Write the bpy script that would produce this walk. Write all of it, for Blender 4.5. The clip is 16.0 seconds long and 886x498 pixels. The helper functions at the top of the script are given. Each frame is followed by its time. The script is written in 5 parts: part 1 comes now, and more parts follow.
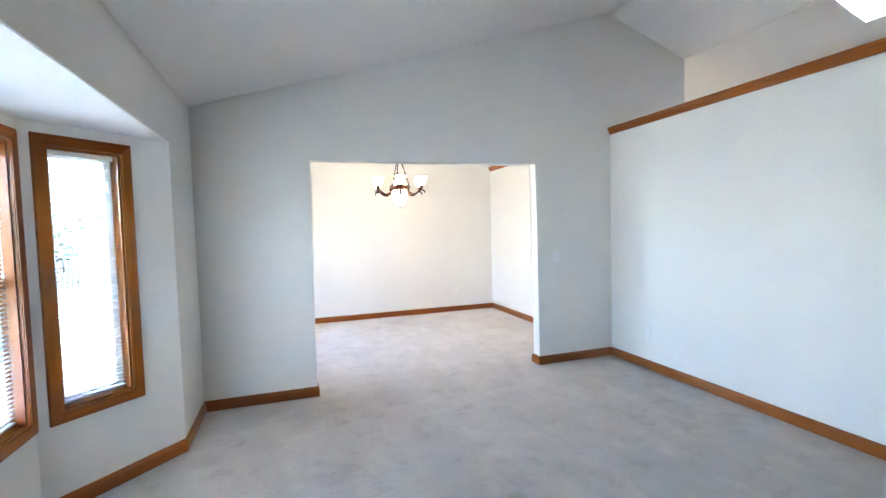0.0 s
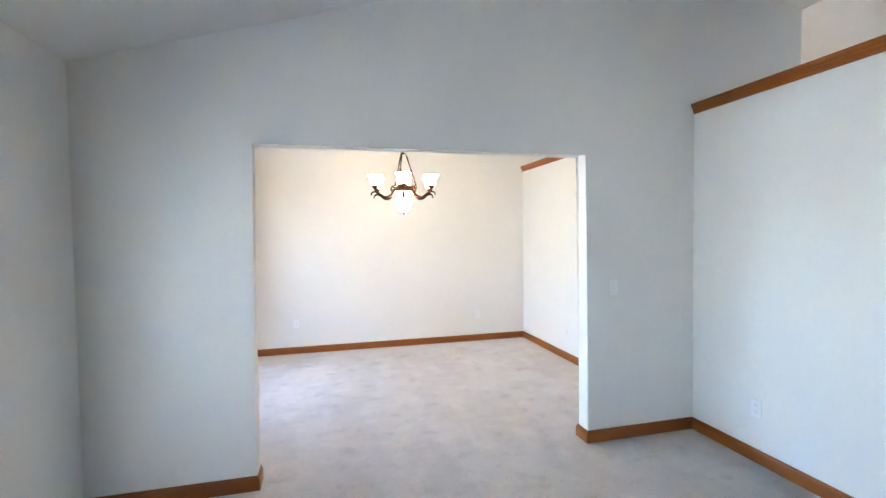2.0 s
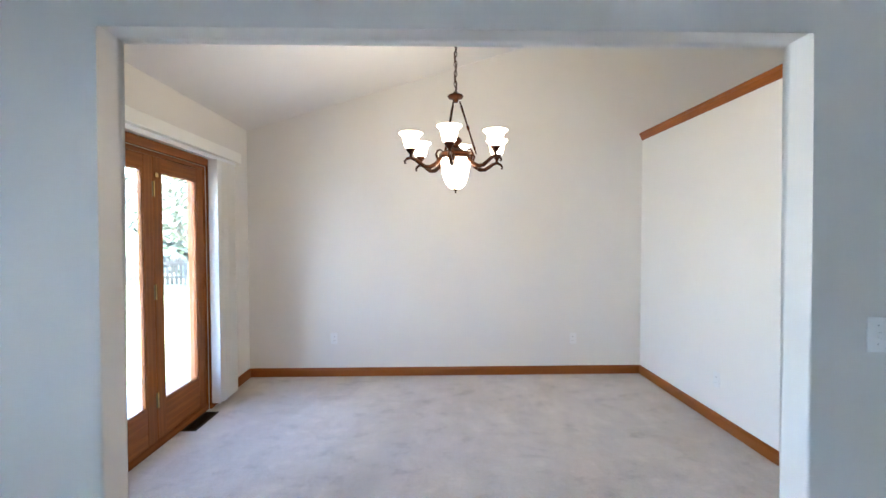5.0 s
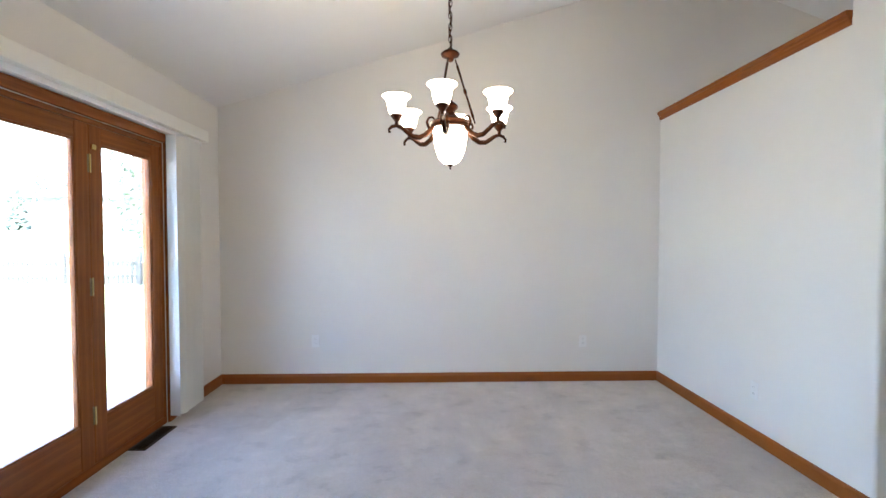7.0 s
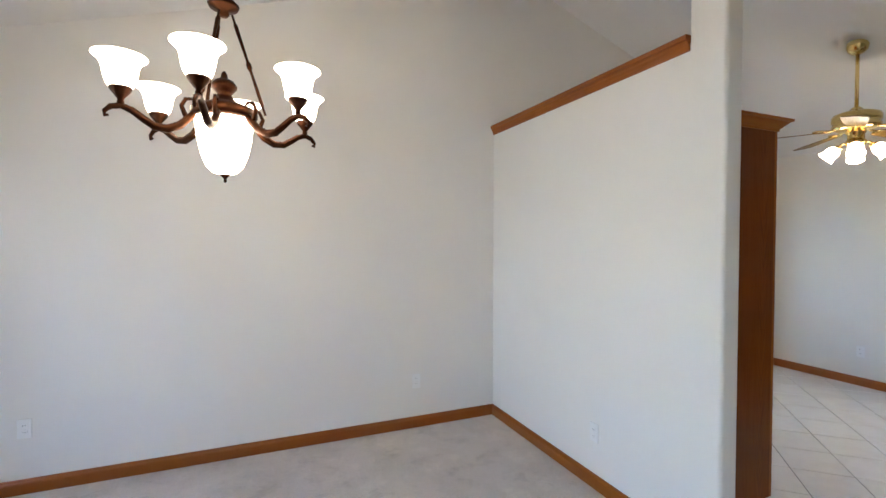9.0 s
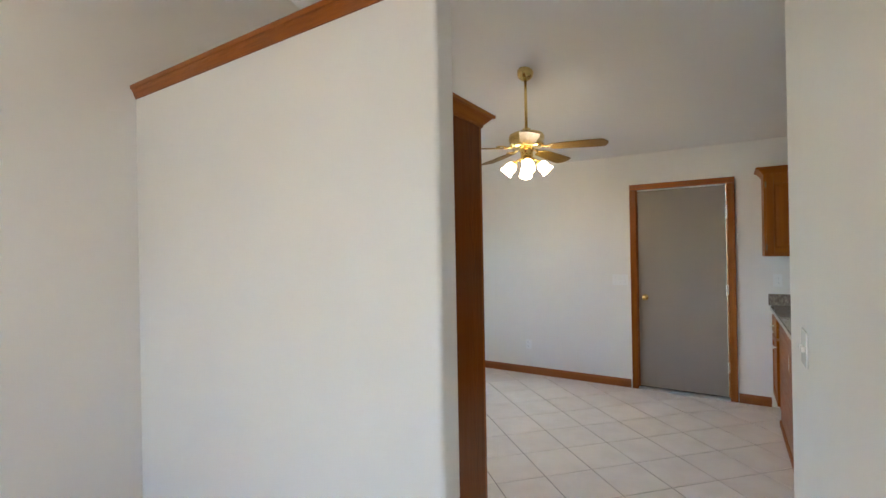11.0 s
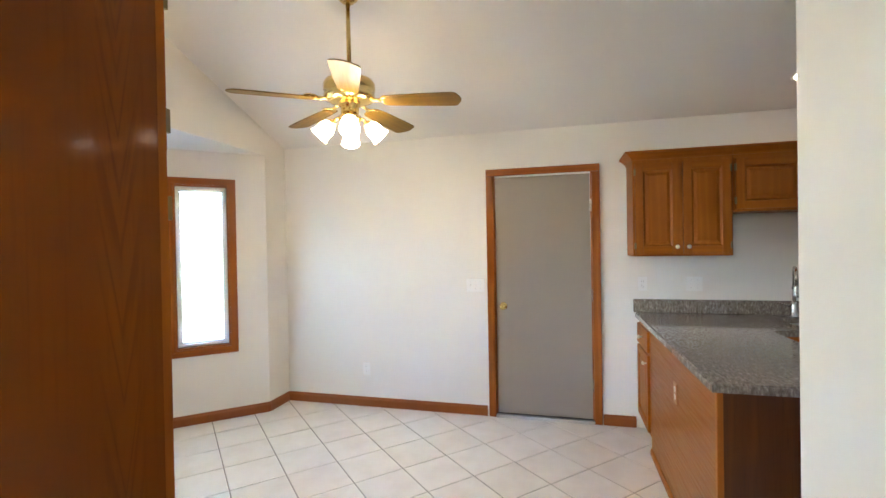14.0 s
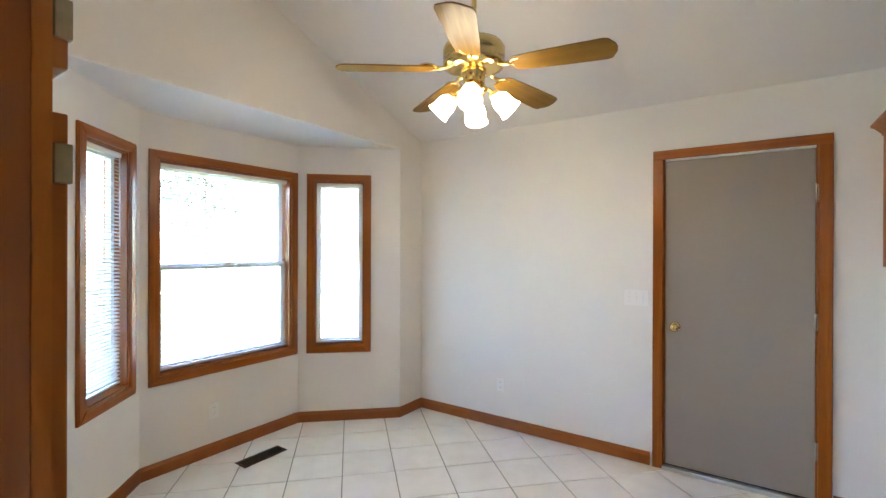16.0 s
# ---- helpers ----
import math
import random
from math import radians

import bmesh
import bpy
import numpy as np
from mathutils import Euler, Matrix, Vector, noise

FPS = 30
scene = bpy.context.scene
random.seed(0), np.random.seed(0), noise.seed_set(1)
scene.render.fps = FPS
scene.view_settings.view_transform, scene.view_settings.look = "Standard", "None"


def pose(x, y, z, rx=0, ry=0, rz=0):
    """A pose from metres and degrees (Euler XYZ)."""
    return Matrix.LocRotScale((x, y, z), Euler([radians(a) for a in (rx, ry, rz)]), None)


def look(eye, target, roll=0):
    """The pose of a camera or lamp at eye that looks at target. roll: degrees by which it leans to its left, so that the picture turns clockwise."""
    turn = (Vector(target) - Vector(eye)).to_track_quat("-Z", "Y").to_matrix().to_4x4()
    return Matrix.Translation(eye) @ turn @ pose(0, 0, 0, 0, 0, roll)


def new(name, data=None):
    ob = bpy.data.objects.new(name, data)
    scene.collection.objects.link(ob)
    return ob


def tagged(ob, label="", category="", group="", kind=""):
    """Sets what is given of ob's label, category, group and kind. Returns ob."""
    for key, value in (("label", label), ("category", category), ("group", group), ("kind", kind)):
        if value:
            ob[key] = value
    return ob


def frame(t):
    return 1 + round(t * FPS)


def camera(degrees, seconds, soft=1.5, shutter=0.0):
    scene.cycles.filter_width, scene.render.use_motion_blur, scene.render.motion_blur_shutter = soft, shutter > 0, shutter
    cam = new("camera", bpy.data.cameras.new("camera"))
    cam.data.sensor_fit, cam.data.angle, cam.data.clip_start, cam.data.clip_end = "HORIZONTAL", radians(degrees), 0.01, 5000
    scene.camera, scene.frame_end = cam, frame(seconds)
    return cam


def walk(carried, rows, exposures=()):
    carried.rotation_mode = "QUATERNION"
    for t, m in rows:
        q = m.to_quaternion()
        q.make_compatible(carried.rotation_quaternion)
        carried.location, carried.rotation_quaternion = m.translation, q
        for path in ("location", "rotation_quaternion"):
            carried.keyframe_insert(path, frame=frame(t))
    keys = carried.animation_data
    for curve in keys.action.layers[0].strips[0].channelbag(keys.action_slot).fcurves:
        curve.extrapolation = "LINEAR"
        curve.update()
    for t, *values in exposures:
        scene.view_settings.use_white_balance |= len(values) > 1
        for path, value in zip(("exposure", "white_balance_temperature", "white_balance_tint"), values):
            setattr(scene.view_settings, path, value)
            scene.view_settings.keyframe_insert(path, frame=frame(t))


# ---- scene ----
cam = camera(89.1, 16.0)
PATH = [
    (0, (0.301, -0.105, 1.435), (0.937, 1.789, 1.335), -1.6),
    (0.5, (0.436, 0.194, 1.444), (1.033, 2.1, 1.341), -1.6),
    (1, (0.585, 0.5, 1.464), (1.159, 2.413, 1.364), -1.4),
    (1.5, (0.735, 0.816, 1.479), (1.282, 2.738, 1.398), -1.2),
    (2, (0.902, 1.11, 1.496), (1.397, 3.047, 1.427), -0.7),
    (2.5, (1.044, 1.408, 1.504), (1.457, 3.364, 1.449), -0.3),
    (3, (1.199, 1.677, 1.506), (1.508, 3.653, 1.466), -0.3),
    (3.5, (1.312, 1.962, 1.483), (1.535, 3.949, 1.437), -0.6),
    (4, (1.384, 2.204, 1.472), (1.523, 4.198, 1.414), -0.5),
    (6.5, (1.536, 2.932, 1.318), (1.564, 4.931, 1.255), 0.0),
    (7, (1.533, 3.045, 1.318), (1.589, 5.043, 1.258), 0.0),
    (7.5, (1.56, 3.196, 1.341), (1.712, 5.189, 1.282), 0.1),
    (8, (1.621, 3.379, 1.395), (1.918, 5.356, 1.337), 0.0),
    (8.5, (1.673, 3.571, 1.452), (2.176, 5.506, 1.399), -0.1),
    (9, (1.735, 3.753, 1.483), (2.515, 5.593, 1.439), 0.1),
    (9.5, (1.826, 3.949, 1.518), (2.924, 5.619, 1.46), 0.2),
    (10, (2.006, 4.082, 1.466), (3.336, 5.575, 1.442), -0.1),
    (12.5, (2.98, 4.475, 1.498), (4.909, 5.001, 1.468), -1.2),
    (13, (3.191, 4.501, 1.487), (5.136, 4.968, 1.459), -1.0),
    (13.5, (3.389, 4.531, 1.484), (5.341, 4.97, 1.459), -0.9),
    (14, (3.592, 4.533, 1.479), (5.527, 5.04, 1.462), -1.0),
    (14.5, (3.768, 4.544, 1.5), (5.665, 5.178, 1.485), -1.0),
    (15, (3.937, 4.571, 1.491), (5.777, 5.356, 1.489), -0.6),
    (15.5, (4.047, 4.609, 1.476), (5.808, 5.558, 1.491), -0.0),
    (16, (4.129, 4.605, 1.462), (5.78, 5.734, 1.459), 0.2),
]
walk(cam, [(t, look(eye, aim, lean)) for t, eye, aim, lean in PATH],
     [(0.0, 5.92, 5900, 10), (1.0, 5.92, 5900, 10), (2.5, 5.7, 5900, 10), (4.0, 5.45, 5800, 10), (6.5, 5.06, 5500, 10), (7.5, 5.06, 5500, 10), (9.0, 4.93, 5700, 10),
      (10.0, 4.82, 5900, 10), (12.5, 5.3, 6200, 10), (14.5, 5.75, 6050, 10), (16.0, 5.38, 5900, 10)])

# ---- world, sun and exposure ----
world = bpy.data.worlds.new("world")
scene.world = world
world.use_nodes = True
wn = world.node_tree
sky = wn.nodes.new("ShaderNodeTexSky")
sky.sky_type = "NISHITA"
sky.sun_disc = False
sky.sun_elevation = radians(48)
sky.sun_rotation = radians(150)
sky.air_density, sky.dust_density, sky.ozone_density = 1.0, 1.2, 1.5
wn.links.new(sky.outputs["Color"], wn.nodes["Background"].inputs["Color"])
wn.nodes["Background"].inputs["Strength"].default_value = 0.14

sun_data = bpy.data.lights.new("sun", "SUN")
sun_data.energy, sun_data.angle, sun_data.color = 3.8, radians(14), (1.0, 0.97, 0.92)
sun = new("sun", sun_data)
sun.matrix_world = look((8, -14, 18), (0, 0, 0))

# ---- plan, in metres ----
XL, XF, YB = -0.36, 7.48, 7.14           # left wall of the dining room, kitchen far wall, back wall
XLV = -0.43                              # left wall of the living room
YP, YD = 3.955, 4.08                     # partition: living face, dining face
XC, XD, XK = 3.595, 3.640, 3.755         # capped walls: living face, dining face, kitchen face
YA, YK0 = -2.7, -2.7                      # rear of the living room, rear of the kitchen
PEND = 4.640                             # free end of the partition
WEND = 5.090                             # free end of the dining wall
HEAD = 2.051                             # head of the opening
OPL, OPR = 0.466, 2.690
TH = 0.14


def z_left(x):
    return 2.447 + 0.302 * (x + 0.385)


def z_right(x):
    return 2.445 + 0.365 * (XF - x)


XR = (2.445 + 0.365 * XF - 2.447 - 0.302 * 0.385) / (0.302 + 0.365)
XRL = 3.585                              # ridge of the living room


def z_back(x):
    return z_left(x) if x < XR else z_right(x)


def z_living(x):
    return z_left(x) if x < XRL else z_left(XRL) - 0.372 * (x - XRL)


# ---- materials ----
def nodes_of(name):
    m = bpy.data.materials.new(name)
    m.use_nodes = True
    t = m.node_tree
    return m, t, t.nodes["Principled BSDF"]


def ramp(t, fac, stops):
    r = t.nodes.new("ShaderNodeValToRGB")
    t.links.new(fac, r.inputs["Fac"])
    els = r.color_ramp.elements
    while len(els) < len(stops):
        els.new(0.5)
    for e, (p, c) in zip(els, stops):
        e.position, e.color = p, (*c, 1)
    return r.outputs["Color"]


def noise_tex(t, vec, scale, detail=4, rough=0.55):
    n = t.nodes.new("ShaderNodeTexNoise")
    n.inputs["Scale"].default_value = scale
    n.inputs["Detail"].default_value = detail
    n.inputs["Roughness"].default_value = rough
    t.links.new(vec, n.inputs["Vector"])
    return n.outputs["Fac"]


def coords(t, scale=(1, 1, 1), rand=False, turn=(0, 0, 0)):
    c = t.nodes.new("ShaderNodeTexCoord")
    mp = t.nodes.new("ShaderNodeMapping")
    mp.inputs["Scale"].default_value = scale
    mp.inputs["Rotation"].default_value = turn
    t.links.new(c.outputs["Object"], mp.inputs["Vector"])
    if rand:
        oi = t.nodes.new("ShaderNodeObjectInfo")
        mul = t.nodes.new("ShaderNodeMath")
        mul.operation = "MULTIPLY"
        mul.inputs[1].default_value = 37.0
        t.links.new(oi.outputs["Random"], mul.inputs[0])
        comb = t.nodes.new("ShaderNodeCombineXYZ")
        for k in range(3):
            t.links.new(mul.outputs[0], comb.inputs[k])
        t.links.new(comb.outputs[0], mp.inputs["Location"])
    return mp.outputs["Vector"]


def mixed(t, fac, a, b, mode="MIX"):
    m = t.nodes.new("ShaderNodeMix")
    m.data_type, m.blend_type = "RGBA", mode
    if isinstance(fac, float):
        m.inputs["Factor"].default_value = fac
    else:
        t.links.new(fac, m.inputs["Factor"])
    for k, v in ((6, a), (7, b)):
        if isinstance(v, tuple):
            m.inputs[k].default_value = (*v, 1)
        else:
            t.links.new(v, m.inputs[k])
    return m.outputs[2]


def bumped(t, p, height, strength, dist):
    b = t.nodes.new("ShaderNodeBump")
    b.inputs["Strength"].default_value = strength
    b.inputs["Distance"].default_value = dist
    t.links.new(height, b.inputs["Height"])
    t.links.new(b.outputs["Normal"], p.inputs["Normal"])


def paint(name, colour, rough=0.6, mottle=0.03, texture=0.15):
    m, t, p = nodes_of(name)
    v = coords(t)
    big = noise_tex(t, v, 1.3, 3)
    dark = tuple(c * (1 - mottle) for c in colour)
    light = tuple(min(1, c * (1 + mottle * 0.6)) for c in colour)
    t.links.new(ramp(t, big, [(0.3, dark), (0.7, light)]), p.inputs["Base Color"])
    p.inputs["Roughness"].default_value = rough
    bumped(t, p, noise_tex(t, v, 160, 3, 0.6), texture, 0.002)
    return m


def wood(name, axis, dark, mid, light, rough=0.32, scale=1.0, coat=0.25, figured=False, pore=0.45):
    """Stained oak with its grain along an axis of the object."""
    m, t, p = nodes_of(name)
    s = [26 * scale] * 3
    s[axis] = 1.7 * scale
    v = coords(t, s, rand=True)
    fine = [150 * scale] * 3
    fine[axis] = 5 * scale
    vf = coords(t, fine, rand=True)
    w = t.nodes.new("ShaderNodeTexWave")
    w.wave_type, w.rings_direction = "RINGS", "SPHERICAL" if figured else "XYZ"[axis]
    w.inputs["Scale"].default_value = 0.16
    w.inputs["Distortion"].default_value = 5.0
    w.inputs["Detail"].default_value = 3.0
    w.inputs["Detail Scale"].default_value = 1.4
    if figured:
        # cathedral figure: nested points stacked in one narrow column of the veneer
        sep = t.nodes.new("ShaderNodeSeparateXYZ")
        t.links.new(coords(t), sep.inputs[0])
        away = t.nodes.new("ShaderNodeMath")
        away.operation = "SUBTRACT"
        away.inputs[1].default_value = 0.447
        t.links.new(sep.outputs[0], away.inputs[0])
        side = t.nodes.new("ShaderNodeMath")
        side.operation = "ABSOLUTE"
        t.links.new(away.outputs[0], side.inputs[0])
        rise = t.nodes.new("ShaderNodeMath")
        rise.operation = "MULTIPLY_ADD"
        rise.inputs[1].default_value = -5.5
        t.links.new(side.outputs[0], rise.inputs[0])
        t.links.new(sep.outputs[2], rise.inputs[2])
        comb = t.nodes.new("ShaderNodeCombineXYZ")
        t.links.new(rise.outputs[0], comb.inputs[2])
        t.links.new(away.outputs[0], comb.inputs[0])
        t.links.new(comb.outputs[0], w.inputs["Vector"])
        w.wave_type, w.bands_direction = "BANDS", "Z"
        w.inputs["Distortion"].default_value = 9.5
        w.inputs["Detail Scale"].default_value = 3.0
        w.inputs["Scale"].default_value = 2.6
    else:
        t.links.new(v, w.inputs["Vector"])
    ring = ramp(t, w.outputs["Fac"], [(0.05, mid), (0.55, light), (0.95, mid)])
    if figured:
        lines = ramp(t, w.outputs["Fac"], [(0.0, dark), (0.3, mid), (0.75, light)])
        ring = mixed(t, ramp(t, side.outputs[0], [(0.018, (0.42, 0.42, 0.42)), (0.048, (0, 0, 0))]), mid, lines)
    pores = noise_tex(t, vf, 1.0, 3, 0.7)
    pore_mask = ramp(t, pores, [(0.50, (0, 0, 0)), (0.70, (0.22,) * 3 if figured else (pore,) * 3)])
    col = mixed(t, pore_mask, ring, dark)
    blot = noise_tex(t, coords(t, rand=True), 2.2, 2)
    col2 = mixed(t, ramp(t, blot, [(0.35, (0.0, 0.0, 0.0)), (0.7, (0.38, 0.38, 0.38))]), col, dark)
    t.links.new(col2, p.inputs["Base Color"])
    rr = ramp(t, pores, [(0.4, (rough, rough, rough)), (0.7, (rough + 0.14,) * 3)])
    t.links.new(rr, p.inputs["Roughness"])
    p.inputs["Coat Weight"].default_value = coat
    p.inputs["Specular IOR Level"].default_value = 0.12 if figured else 0.22
    p.inputs["Coat Roughness"].default_value = 0.10 if figured else 0.18
    bumped(t, p, pores, 0.12, 0.001)
    return m


OD, OM, OL = (0.16, 0.038, 0.003), (0.30, 0.079, 0.005), (0.37, 0.107, 0.008)
OAK = [wood("oak_%s" % "xyz"[k], k, OD, OM, OL, coat=0.5) for k in range(3)]
CD, CM, CL = (0.19, 0.047, 0.0015), (0.315, 0.088, 0.002), (0.365, 0.110, 0.003)
CAB = [wood("cabinet_oak_%s" % "xyz"[k], k, CD, CM, CL, rough=0.42, coat=0.10, pore=0.16) for k in range(3)]
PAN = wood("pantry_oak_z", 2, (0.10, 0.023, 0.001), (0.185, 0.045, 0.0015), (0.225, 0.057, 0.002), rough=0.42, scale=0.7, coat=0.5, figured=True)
# the pantry oak's tones at about 0.45, for the peninsula's end panel
ENDPAN = wood("end_panel_oak_z", 2, (0.045, 0.011, 0.0008), (0.08, 0.02, 0.001), (0.10, 0.027, 0.0014), rough=0.4, scale=0.8, coat=0.3)
FIR = [wood("fir_%s" % "xyz"[k], k, (0.13, 0.035, 0.006), (0.235, 0.069, 0.011), (0.295, 0.095, 0.016), rough=0.4, coat=0.1) for k in range(3)]
SMOOTHOAK = wood("smooth_oak_x", 0, (0.225, 0.060, 0.002), (0.240, 0.065, 0.0022), (0.250, 0.069, 0.0024), rough=0.36, scale=0.6, coat=0.3, pore=0.10)
BLADE = wood("blade_oak", 0, (0.12, 0.060, 0.006), (0.19, 0.105, 0.010), (0.23, 0.130, 0.013), rough=0.38, coat=0.05)
BLADE.node_tree.nodes["Principled BSDF"].inputs["Specular IOR Level"].default_value = 0.14

WALL = paint("wall_paint", (0.80, 0.775, 0.735), 0.55, 0.025, 0.12)
CEIL = paint("ceiling_paint", (0.80, 0.785, 0.765), 0.7, 0.02, 0.35)
TRIM_WHITE = paint("white_enamel", (0.82, 0.82, 0.81), 0.35, 0.015, 0.02)
PLATE = paint("plate_plastic", (0.88, 0.875, 0.86), 0.25, 0.01, 0.0)
SLOT = paint("slot_dark", (0.04, 0.04, 0.04), 0.5, 0.0, 0.0)
DOORGREY = paint("door_grey_paint", (0.30, 0.252, 0.208), 0.38, 0.03, 0.10)
VANE = paint("vane_vinyl", (0.92, 0.91, 0.86), 0.45, 0.03, 0.05)
vt = VANE.node_tree
vtr = vt.nodes.new("ShaderNodeBsdfTranslucent")
vtr.inputs["Color"].default_value = (0.92, 0.90, 0.83, 1)
vmx = vt.nodes.new("ShaderNodeMixShader")
vmx.inputs[0].default_value = 0.15
vt.links.new(vt.nodes["Principled BSDF"].outputs[0], vmx.inputs[1])
vt.links.new(vtr.outputs[0], vmx.inputs[2])
vt.links.new(vmx.outputs[0], vt.nodes["Material Output"].inputs["Surface"])
SLAT = paint("slat_enamel", (0.88, 0.88, 0.875), 0.4, 0.01, 0.0)
CORD = paint("cord_white", (0.8, 0.8, 0.78), 0.7, 0.01, 0.0)


def metal(name, colour, rough, mottle=0.1):
    m, t, p = nodes_of(name)
    v = coords(t)
    n = noise_tex(t, v, 30, 3)
    t.links.new(ramp(t, n, [(0.3, tuple(c * (1 - mottle) for c in colour)), (0.7, colour)]), p.inputs["Base Color"])
    p.inputs["Metallic"].default_value = 1.0
    t.links.new(ramp(t, n, [(0.3, (rough,) * 3), (0.8, (rough + 0.08,) * 3)]), p.inputs["Roughness"])
    return m


BRASS = metal("polished_brass", (0.80, 0.60, 0.24), 0.14)
OLDBRASS = metal("aged_brass", (0.30, 0.23, 0.13), 0.35, 0.3)
BRONZE = metal("rubbed_bronze", (0.062, 0.023, 0.011), 0.46, 0.5)
CHROME = metal("brushed_nickel", (0.62, 0.60, 0.57), 0.2)
KNOB = metal("bright_nickel", (0.88, 0.84, 0.76), 0.32)
BROWNPLATE = paint("brown_plastic", (0.30, 0.12, 0.03), 0.35, 0.02, 0.0)
STEEL = metal("sink_steel", (0.5, 0.5, 0.5), 0.28)
REGISTER = metal("register_enamel", (0.10, 0.085, 0.065), 0.45, 0.3)
ALU = metal("aluminium", (0.55, 0.55, 0.55), 0.35)
BLACKGAP = paint("shadow_gasket", (0.02, 0.02, 0.02), 0.8, 0.0, 0.0)


def glow(name, colour, strength):
    m, t, p = nodes_of(name)
    v = coords(t)
    n = noise_tex(t, v, 14, 3)
    p.inputs["Base Color"].default_value = (0.85, 0.83, 0.78, 1)
    t.links.new(ramp(t, n, [(0.3, tuple(c * 0.9 for c in colour)), (0.7, colour)]), p.inputs["Emission Color"])
    p.inputs["Emission Strength"].default_value = strength
    p.inputs["Roughness"].default_value = 0.35
    return m


SHADE = glow("lit_alabaster_glass", (1.0, 0.77, 0.48), 0.75)
TULIP = glow("lit_frosted_glass", (1.0, 0.78, 0.50), 0.9)
BULB = glow("lit_bulb", (1.0, 0.78, 0.50), 4.5)
CANLIGHT = glow("lit_can_lamp", (1.0, 0.80, 0.55), 1.0)


def carpet_material():
    m, t, p = nodes_of("cut_pile_carpet")
    v = coords(t)
    big = noise_tex(t, v, 0.9, 4, 0.55)
    base = ramp(t, big, [(0.32, (0.71, 0.640, 0.592)), (0.5, (0.77, 0.70, 0.65)), (0.68, (0.81, 0.742, 0.692))])
    # pile brushed one way and the other, in soft overlapping sweeps
    stroke = noise_tex(t, coords(t, (2.1, 0.9, 1), turn=(0, 0, 0.25)), 1.3, 6, 0.62)
    strokes = ramp(t, stroke, [(0.36, (0.90, 0.897, 0.895)), (0.48, (0.965, 0.965, 0.963)), (0.52, (1.02, 1.02, 1.02)), (0.66, (1.05, 1.05, 1.05))])
    col = mixed(t, 1.0, base, strokes, "MULTIPLY")
    # footprints and scuff marks: small crisp-edged patches, dents' shade put into the colour
    scuff = noise_tex(t, coords(t, (1.0, 1.4, 1), turn=(0, 0, -0.5)), 4.6, 9, 0.74)
    scuff_shade = ramp(t, scuff, [(0.28, (0.68, 0.665, 0.655)), (0.40, (0.86, 0.855, 0.85)), (0.45, (0.985, 0.985, 0.985)), (0.56, (1.0, 1.0, 1.0)), (0.59, (1.08, 1.08, 1.08)), (0.74, (1.10, 1.10, 1.10))])
    col = mixed(t, 0.85, col, scuff_shade, "MULTIPLY")
    # a few worn, dull stains
    spot = noise_tex(t, coords(t, (1, 1.3, 1)), 1.7, 3, 0.5)
    col = mixed(t, 1.0, col, ramp(t, spot, [(0.62, (1, 1, 1)), (0.74, (0.84, 0.81, 0.79))]), "MULTIPLY")
    tuft = noise_tex(t, v, 125, 4, 0.75)
    fibre = ramp(t, tuft, [(0.3, (0.80, 0.80, 0.80)), (0.65, (1.05, 1.05, 1.05))])
    col = mixed(t, 1.0, col, fibre, "MULTIPLY")
    t.links.new(col, p.inputs["Base Color"])
    p.inputs["Roughness"].default_value = 0.95
    p.inputs["Sheen Weight"].default_value = 0.4
    add = t.nodes.new("ShaderNodeMath")
    add.operation = "MULTIPLY_ADD"
    add.inputs[1].default_value = 3.2
    t.links.new(scuff, add.inputs[0])
    t.links.new(tuft, add.inputs[2])
    bumped(t, p, add.outputs[0], 0.9, 0.016)
    return m


CARPET = carpet_material()


def tile_material():
    m, t, p = nodes_of("glazed_tile")
    oi = t.nodes.new("ShaderNodeObjectInfo")
    v = coords(t, rand=True)
    n = noise_tex(t, v, 6, 4)
    base = ramp(t, n, [(0.3, (0.81, 0.79, 0.765)), (0.6, (0.88, 0.865, 0.845))])
    tone = ramp(t, oi.outputs["Random"], [(0.0, (0.95, 0.945, 0.94)), (1.0, (1.0, 1.0, 1.0))])
    t.links.new(mixed(t, 1.0, base, tone, "MULTIPLY"), p.inputs["Base Color"])
    p.inputs["Roughness"].default_value = 0.24
    bumped(t, p, noise_tex(t, v, 22, 2), 0.08, 0.002)
    return m


TILE = tile_material()
GROUT = paint("grout", (0.21, 0.195, 0.18), 0.85, 0.15, 0.3)


def granite_material():
    m, t, p = nodes_of("speckled_granite")
    v = coords(t)
    vs = coords(t, (0.8, 2.4, 1), turn=(0, 0, 1.2))
    a = noise_tex(t, vs, 36, 6, 0.68)
    b = noise_tex(t, v, 170, 3, 0.7)
    col = ramp(t, a, [(0.30, (0.10, 0.085, 0.07)), (0.43, (0.185, 0.158, 0.132)), (0.55, (0.265, 0.235, 0.203)), (0.68, (0.42, 0.385, 0.345))])
    speck = ramp(t, b, [(0.32, (0.6, 0.57, 0.55)), (0.45, (1, 1, 1)), (0.62, (1.0, 0.98, 0.95)), (0.74, (1.25, 1.22, 1.2))])
    t.links.new(mixed(t, 1.0, col, speck, "MULTIPLY"), p.inputs["Base Color"])
    p.inputs["Roughness"].default_value = 0.09
    return m


GRANITE = granite_material()


